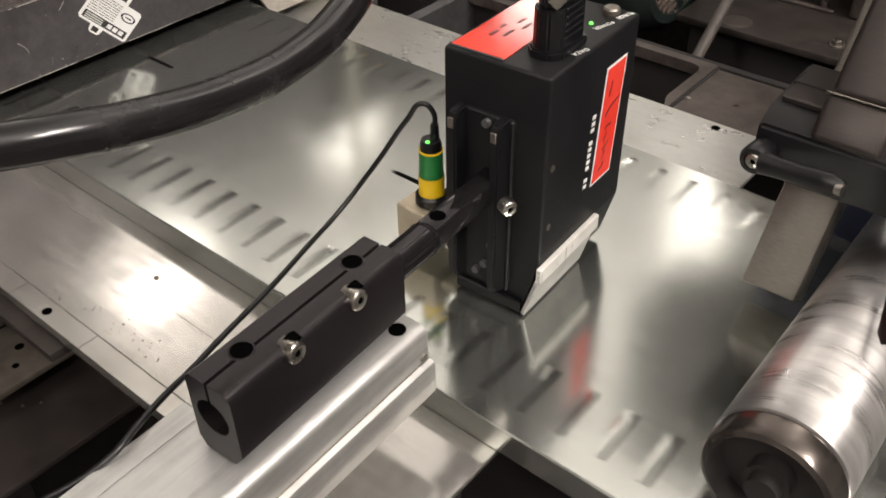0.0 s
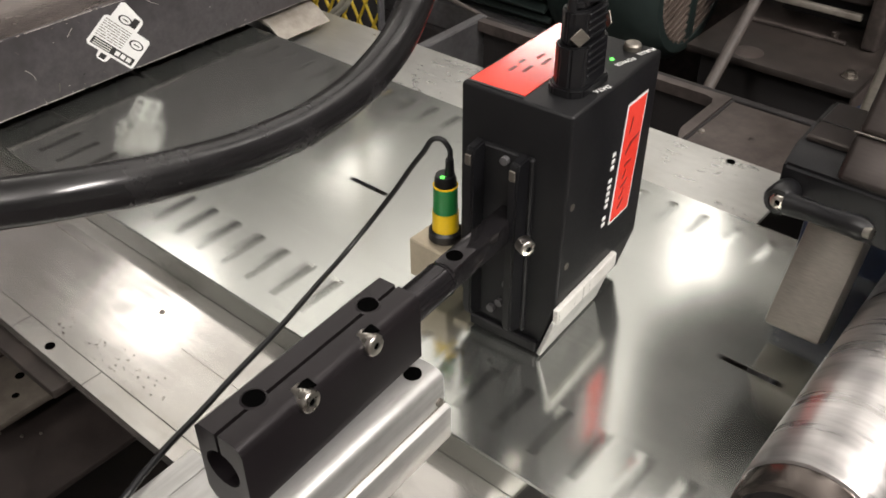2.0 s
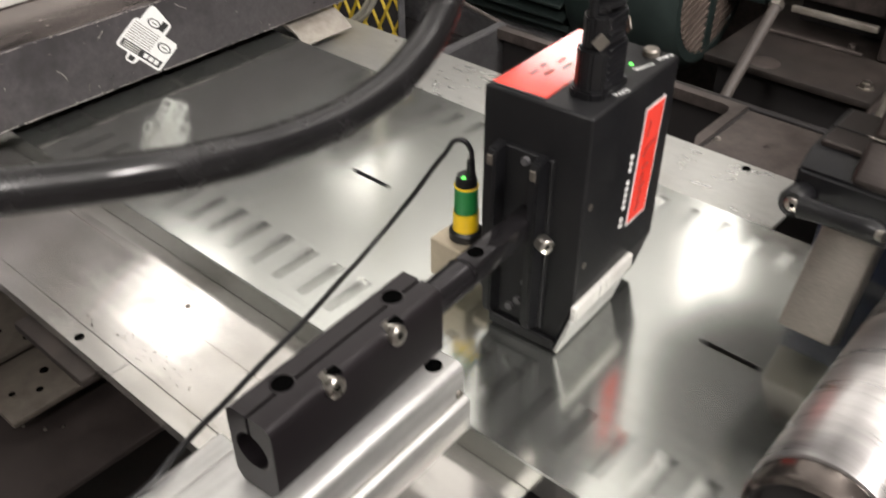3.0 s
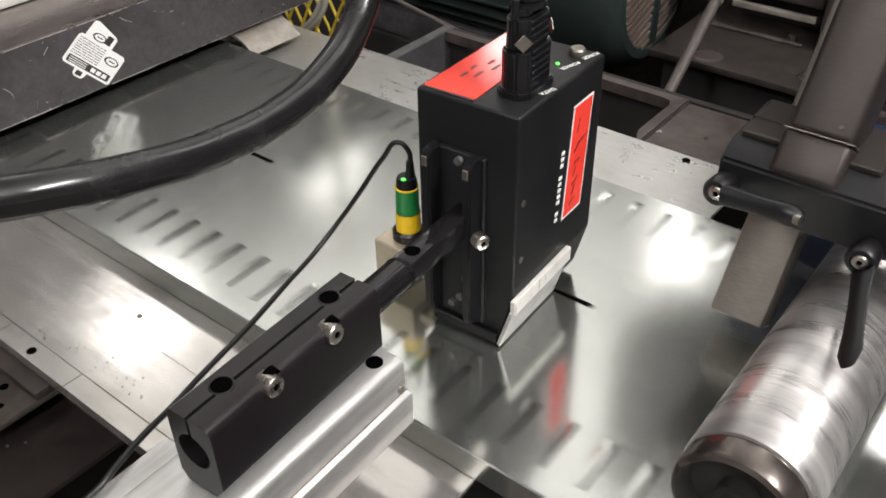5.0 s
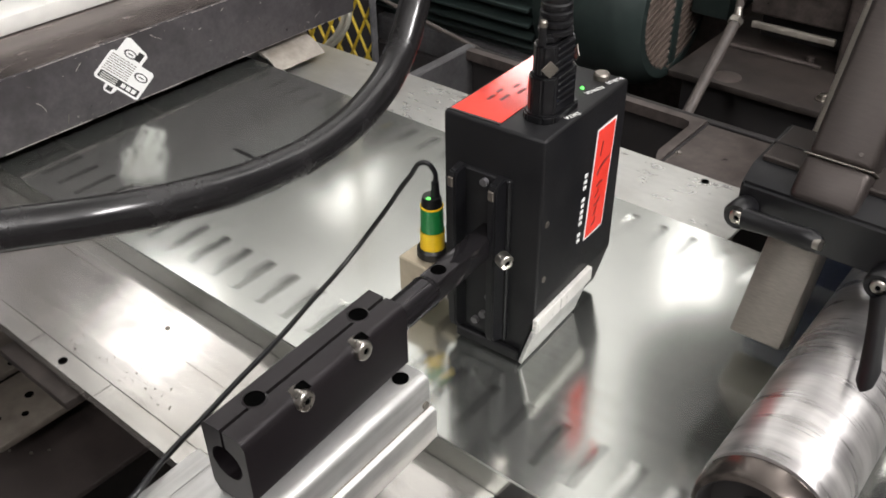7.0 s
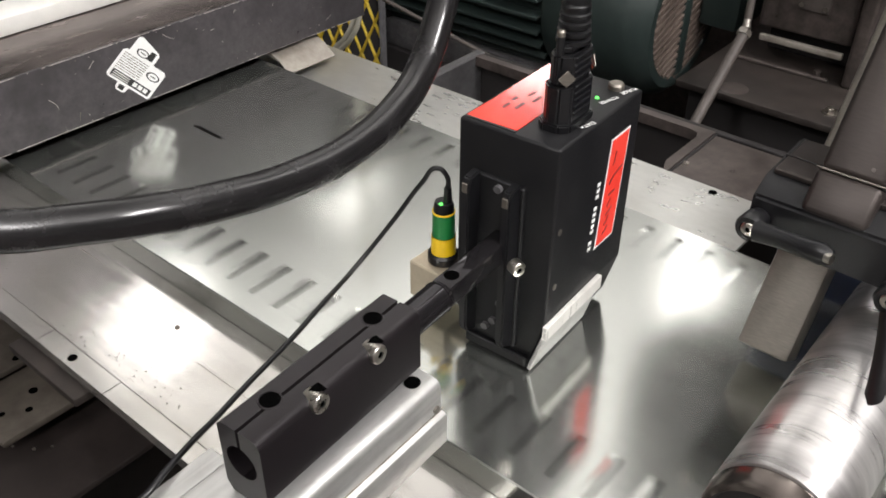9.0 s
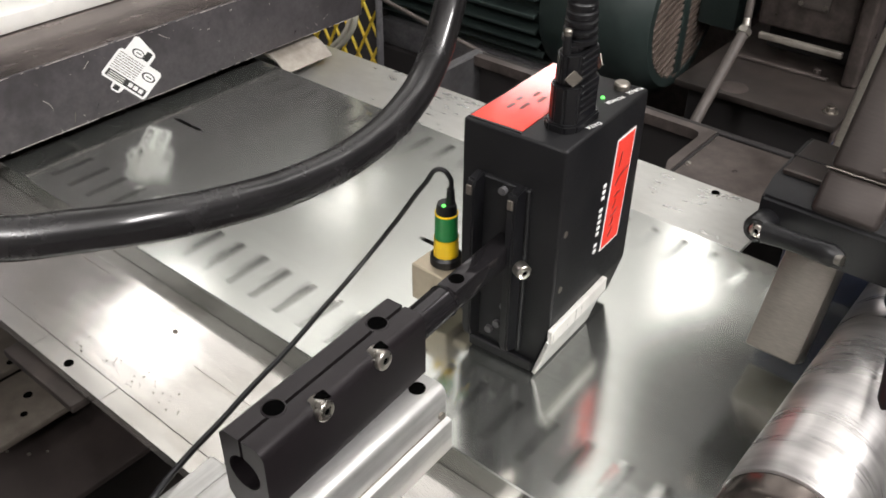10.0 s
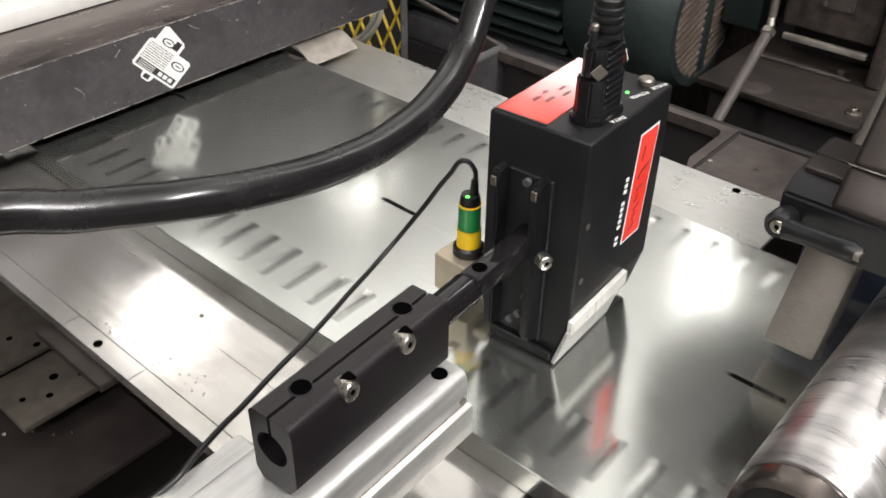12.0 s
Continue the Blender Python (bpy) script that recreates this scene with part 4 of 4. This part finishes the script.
for x in (-0.386, -0.351):
    part("cover_bolt", cyl(B(), (x, 1.2603, -0.005), (x, 1.2570, -0.005), 0.0035, n=6), GREYSTEEL, gear)
part("rib", box(B(), -0.2985, -0.276, 1.235, 1.30, -0.0998, 0.50, 0.006, 3), BROWNSTEEL, gear, "rounded vertical rib")
# added black block filling the dark right of the rib
part("side_shade_block", box(B(), -0.2755, 0.30, 1.29, 1.62, -0.1190, 0.50, 0.006), VOID, gear)
# made-up block; its near-black colour is the dark beside the ledge
plinth = thing("shade_block", "added black block standing in for deep shade", "machine frame")
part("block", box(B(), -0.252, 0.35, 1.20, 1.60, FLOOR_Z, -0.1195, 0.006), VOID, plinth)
part("top_edge", box(B(), -0.252, 0.35, 1.18, 1.1995, -0.20, -0.14, 0.004), BROWNSTEEL, plinth)
# made-up mass, added to keep the lighter hall out of the background
rear_mass = thing("rear_dark_mass", "added dark mass behind the motor, hiding the brighter hall", "cabinet")
part("body", box(B(), -0.95, 0.40, 1.66, 1.95, FLOOR_Z, 0.55, 0.01), BROWNSTEEL, rear_mass)
part("dark_groove", box(B(), -0.447, -0.443, 1.657, 1.6605, -0.8, 0.5), HOLE, rear_mass)

# out of view; added to darken what the strip mirrors
head_beam = thing("upper_blocker", "unseen dark beam and column added above the ledge", "machine frame")
part("beam", box(B(), -0.60, -0.06, 1.36, 1.62, 0.88, 1.40, 0.01), DARKSTEEL, head_beam)
part("column", box(B(), -0.30, -0.10, 1.40, 1.60, 0.5005, 0.8795, 0.01), DARKSTEEL, head_beam)
pipe = thing("drain_pipe", "grey steel pipe with a bright bolt, slanting down", "pipe")
part("pipe_run", cyl(B(), (-0.4115, 1.128, -0.016), (-0.408, 0.96, -0.145), 0.0076, n=24), PIPE, pipe)
part("pipe_bolt", lathe(B(), (-0.4115, 1.125, -0.018), (-0.4125, 1.20, 0.038), [(0, 0.0096), (0.001, 0.0104), (0.008, 0.0104), (0.009, 0.0085)], 6), CHROME, pipe, "bright hexagonal coupling")
part("pipe_knuckle", cyl(B(), (-0.412, 1.134, -0.011), (-0.416, 1.143, -0.001), 0.0062, 0.0050, 18), CHROME, pipe)
part("pipe_upper", cyl(B(), (-0.416, 1.143, -0.001), (-0.440, 1.20, 0.20), 0.0055, n=18), PIPE, pipe)

# ---- green electric motor ----
motor = thing("electric_motor", "dark green finned electric motor with round slotted end cover", "motor")
MY, MZ, MR = 1.26, -0.064, 0.129
part("stator", cyl(B(), (-1.30, MY, MZ), (-0.73, MY, MZ), MR - 0.012, n=48), GREEN, motor)
for k in range(30):
    a = 2 * math.pi * k / 30
    bm = B()
    box(bm, -1.28, -0.75, -0.003, 0.003, MR - 0.02, MR + 0.012, 0.001, 1, Matrix.Translation((0, MY, MZ)) @ Matrix.Rotation(a, 4, "X"))
    part("cooling_fin", bm, GREEN, motor)
bm = lathe(B(), (-0.745, MY, MZ), (1, MY, MZ), [(0, MR + 0.004), (0.02, MR + 0.010), (0.145, MR + 0.010), (0.173, MR + 0.002), (0.187, MR - 0.012), (0.187, MR - 0.026), (0.183, MR - 0.028)], 64)
cowl = part("fan_cowl", bm, GREEN, motor, "smooth green fan cowl")
# near-black disc for the shade behind the grille bars
part("fan_shade_disc", cyl(B(), (-0.60, MY, MZ), (-0.566, MY, MZ), MR - 0.016, n=48), VOID, motor)
for k in range(16):
    z = -MR + 0.036 + k * (2 * MR - 0.072) / 15
    h = math.sqrt(max(0.0002, (MR - 0.027) ** 2 - z * z))
    bm = B()
    box(bm, -0.566, -0.557, -h, h, z - 0.0036, z + 0.0036, 0.001, 1, Matrix.Translation((0, MY, MZ)) @ Matrix.Rotation(radians(18), 4, "X"))
    part("grille_bar", bm, GRILLE, cowl)
part("grille_hub", box(B(), -0.5655, -0.5555, MY - 0.012, MY + 0.012, MZ - MR + 0.03, MZ + MR - 0.03, 0.003), GREEN, cowl)
part("motor_foot", box(B(), -1.2, -0.70, MY - 0.10, MY + 0.10, -0.23, -0.180, 0.004), DARKSTEEL, motor)
part("pedestal", box(B(), -1.22, -0.68, MY - 0.11, MY + 0.11, FLOOR_Z, -0.2305, 0.004), VOID, motor)
part("junction_box", box(B(), -0.556, -0.491, 1.30, 1.40, -0.089, 0.07, 0.006), GREEN, motor)

# ---- yellow mesh guard, tube, black cabinet ----
guard = thing("mesh_guard", "yellow expanded-mesh guard behind the side plate", "guard")
gx0, gx1, gz0, gz1, gy = -1.10, -0.93, -0.16, 0.20, 0.95
for k in range(16):
    for s in (-1, 1):
        c = gx0 - 0.10 + k * 0.033
        p0, p1 = [], []
        for u in range(41):
            z = gz0 + (gz1 - gz0) * u / 40
            x = c + s * (z - gz0) * 0.55 + (0.10 if s < 0 else -0.05)
            if gx0 <= x <= gx1:
                p0.append((x, gy, z))
        if len(p0) > 3:
            part("mesh_strand", cyl(B(), p0[0], p0[-1], 0.0027, n=6), YELLOW, guard)
for x in (gx0, gx1):
    part("guard_post", box(B(), x - 0.003, x + 0.003, gy - 0.004, gy + 0.010, FLOOR_Z, gz1, 0.002, 1), DARKSTEEL, guard)
for shift in (0.0, 0.011):
    tagged(tube("air_tube", [(-0.955 + shift, 0.91, 0.60), (-0.941 + shift, 0.90, 0.05), (-0.939 + shift, 0.90, -0.0312), (-0.940 + shift, 0.90, -0.060), (-0.960 + shift, 0.90, -0.0957), (-0.992 + shift, 0.90, -0.130), (-1.02 + shift, 0.89, -0.25), (-1.03 + shift, 0.88, FLOOR_Z)], 0.0042, CLOUDY), "cloudy plastic air tube beside the yellow guard", "tube", "air tubes")
cab = thing("dark_cabinet", "black machine cabinet behind the guard", "cabinet")
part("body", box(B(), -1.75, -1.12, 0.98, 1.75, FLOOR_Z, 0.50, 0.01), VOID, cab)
low = thing("low_cross_beam", "dark steel cross beam with a thin grey rod above", "beam")
part("beam", box(B(), -1.0, -0.68, 0.80, 0.98, -0.26, -0.20, 0.004), DARKSTEEL, low)
part("beam_leg", box(B(), -0.98, -0.92, 0.85, 0.91, FLOOR_Z, -0.2605, 0.004), DARKSTEEL, low)
part("beam_leg", box(B(), -0.74, -0.70, 0.85, 0.91, FLOOR_Z, -0.2605, 0.004), DARKSTEEL, low)
part("thin_rod", cyl(B(), (-0.97, 0.90, 0.0015), (-0.61, 0.90, -0.0607), 0.0032, n=14), PIPE, low)

# ---- in front of the bed: ledge, floor boards ----
front = thing("front_step", "dark steel bracket and worn plates in front of the bed", "machine frame")
part("side_bracket", box(B(), -0.594, -0.496, 0.1575, 0.1850, -0.042, -0.034, 0.0015, 2), LEDGESTEEL, front)
for x0, x1 in ((-1.10, -0.880), (-0.868, -0.772)):
    part("worn_plate", box(B(), x0, x1, 0.172, 0.45, -0.30, -0.29, 0.003), TANPLATE, front, "worn tan plate with small holes")
for x, y in ((-0.890, 0.252), (-0.8227, 0.2367), (-0.814, 0.1937), (-0.798, 0.218), (-0.8043, 0.2623), (-0.905, 0.20), (-0.925, 0.235)):
    part("plate_hole", cyl(B(), (x, y, -0.293), (x, y, -0.2897), random.uniform(0.0035, 0.0055), n=14), HOLE, front)
part("step_plate", box(B(), -1.10, -0.690, -0.25, 0.30, -0.345, -0.335, 0.004), GRIME, front, "oily brown step plate")
part("step_plate", box(B(), -0.603, -0.30, -0.25, 0.12, -0.42, -0.41, 0.004), LEDGESTEEL, front)
for k in range(26):
    x, y, r = random.uniform(-0.95, -0.70), random.uniform(0.0, 0.22), random.uniform(0.0008, 0.0028)
    part("crumb", cyl(B(), (x, y, -0.3352), (x + r, y, -0.3335), r, r * 0.5, n=6), random.choice((CHEEK, WORN, GREYSTEEL)), front)
part("step_web", box(B(), -1.10, -0.60, -0.25, -0.20, FLOOR_Z, -0.3455, 0.004), DARKSTEEL, front)
part("step_leg", box(B(), -0.40, -0.34, -0.20, -0.10, FLOOR_Z, -0.4205, 0.004), DARKSTEEL, front)


def motions():
    """The strip runs on at an almost even pace; the roller turns with it."""
    travel = [(0.0, -0.004), (0.5, 0.180), (1.0, 0.376), (2.5, 0.946), (3.0, 1.133), (4.8, 1.839), (5.5, 2.106), (6.0, 2.289), (6.5, 2.473), (7.2, 2.750), (9.0, 3.450), (9.5, 3.634), (10.0, 3.828), (10.5, 4.020), (11.0, 4.222), (12.0, 4.604)]
    walk(strip, [(t, pose(-d, 0, 0)) for t, d in travel])
    ts, ds = [t for t, d in travel], [d for t, d in travel]
    turns = []
    for k in range(121):
        d = float(np.interp(k / 10, ts, ds))
        turns.append((k / 10, pose(RXC, 0, RR + 0.0008, 0, -math.degrees(d / RR), 0)))
    walk(roller, turns)
    # the hose sways a little about its near end
    sway = [(0.0, 3.4, 0.0026), (0.5, 2.6, 0.0023), (1.5, 1.3, 0.0020), (2.5, 1.1, 0.0015), (3.2, 1.2, 0.0012), (5.5, 0.9, 0.0004), (6.5, 0.2, 0.0002), (9.0, 0.0, 0.0), (12.0, 0.0, 0.0)]
    walk(hose, [(t, pose(-0.176, 0.053, dz) @ pose(0, 0, 0, 0, 0, a) @ pose(0.176, -0.053, 0)) for t, a, dz in sway])


motions()
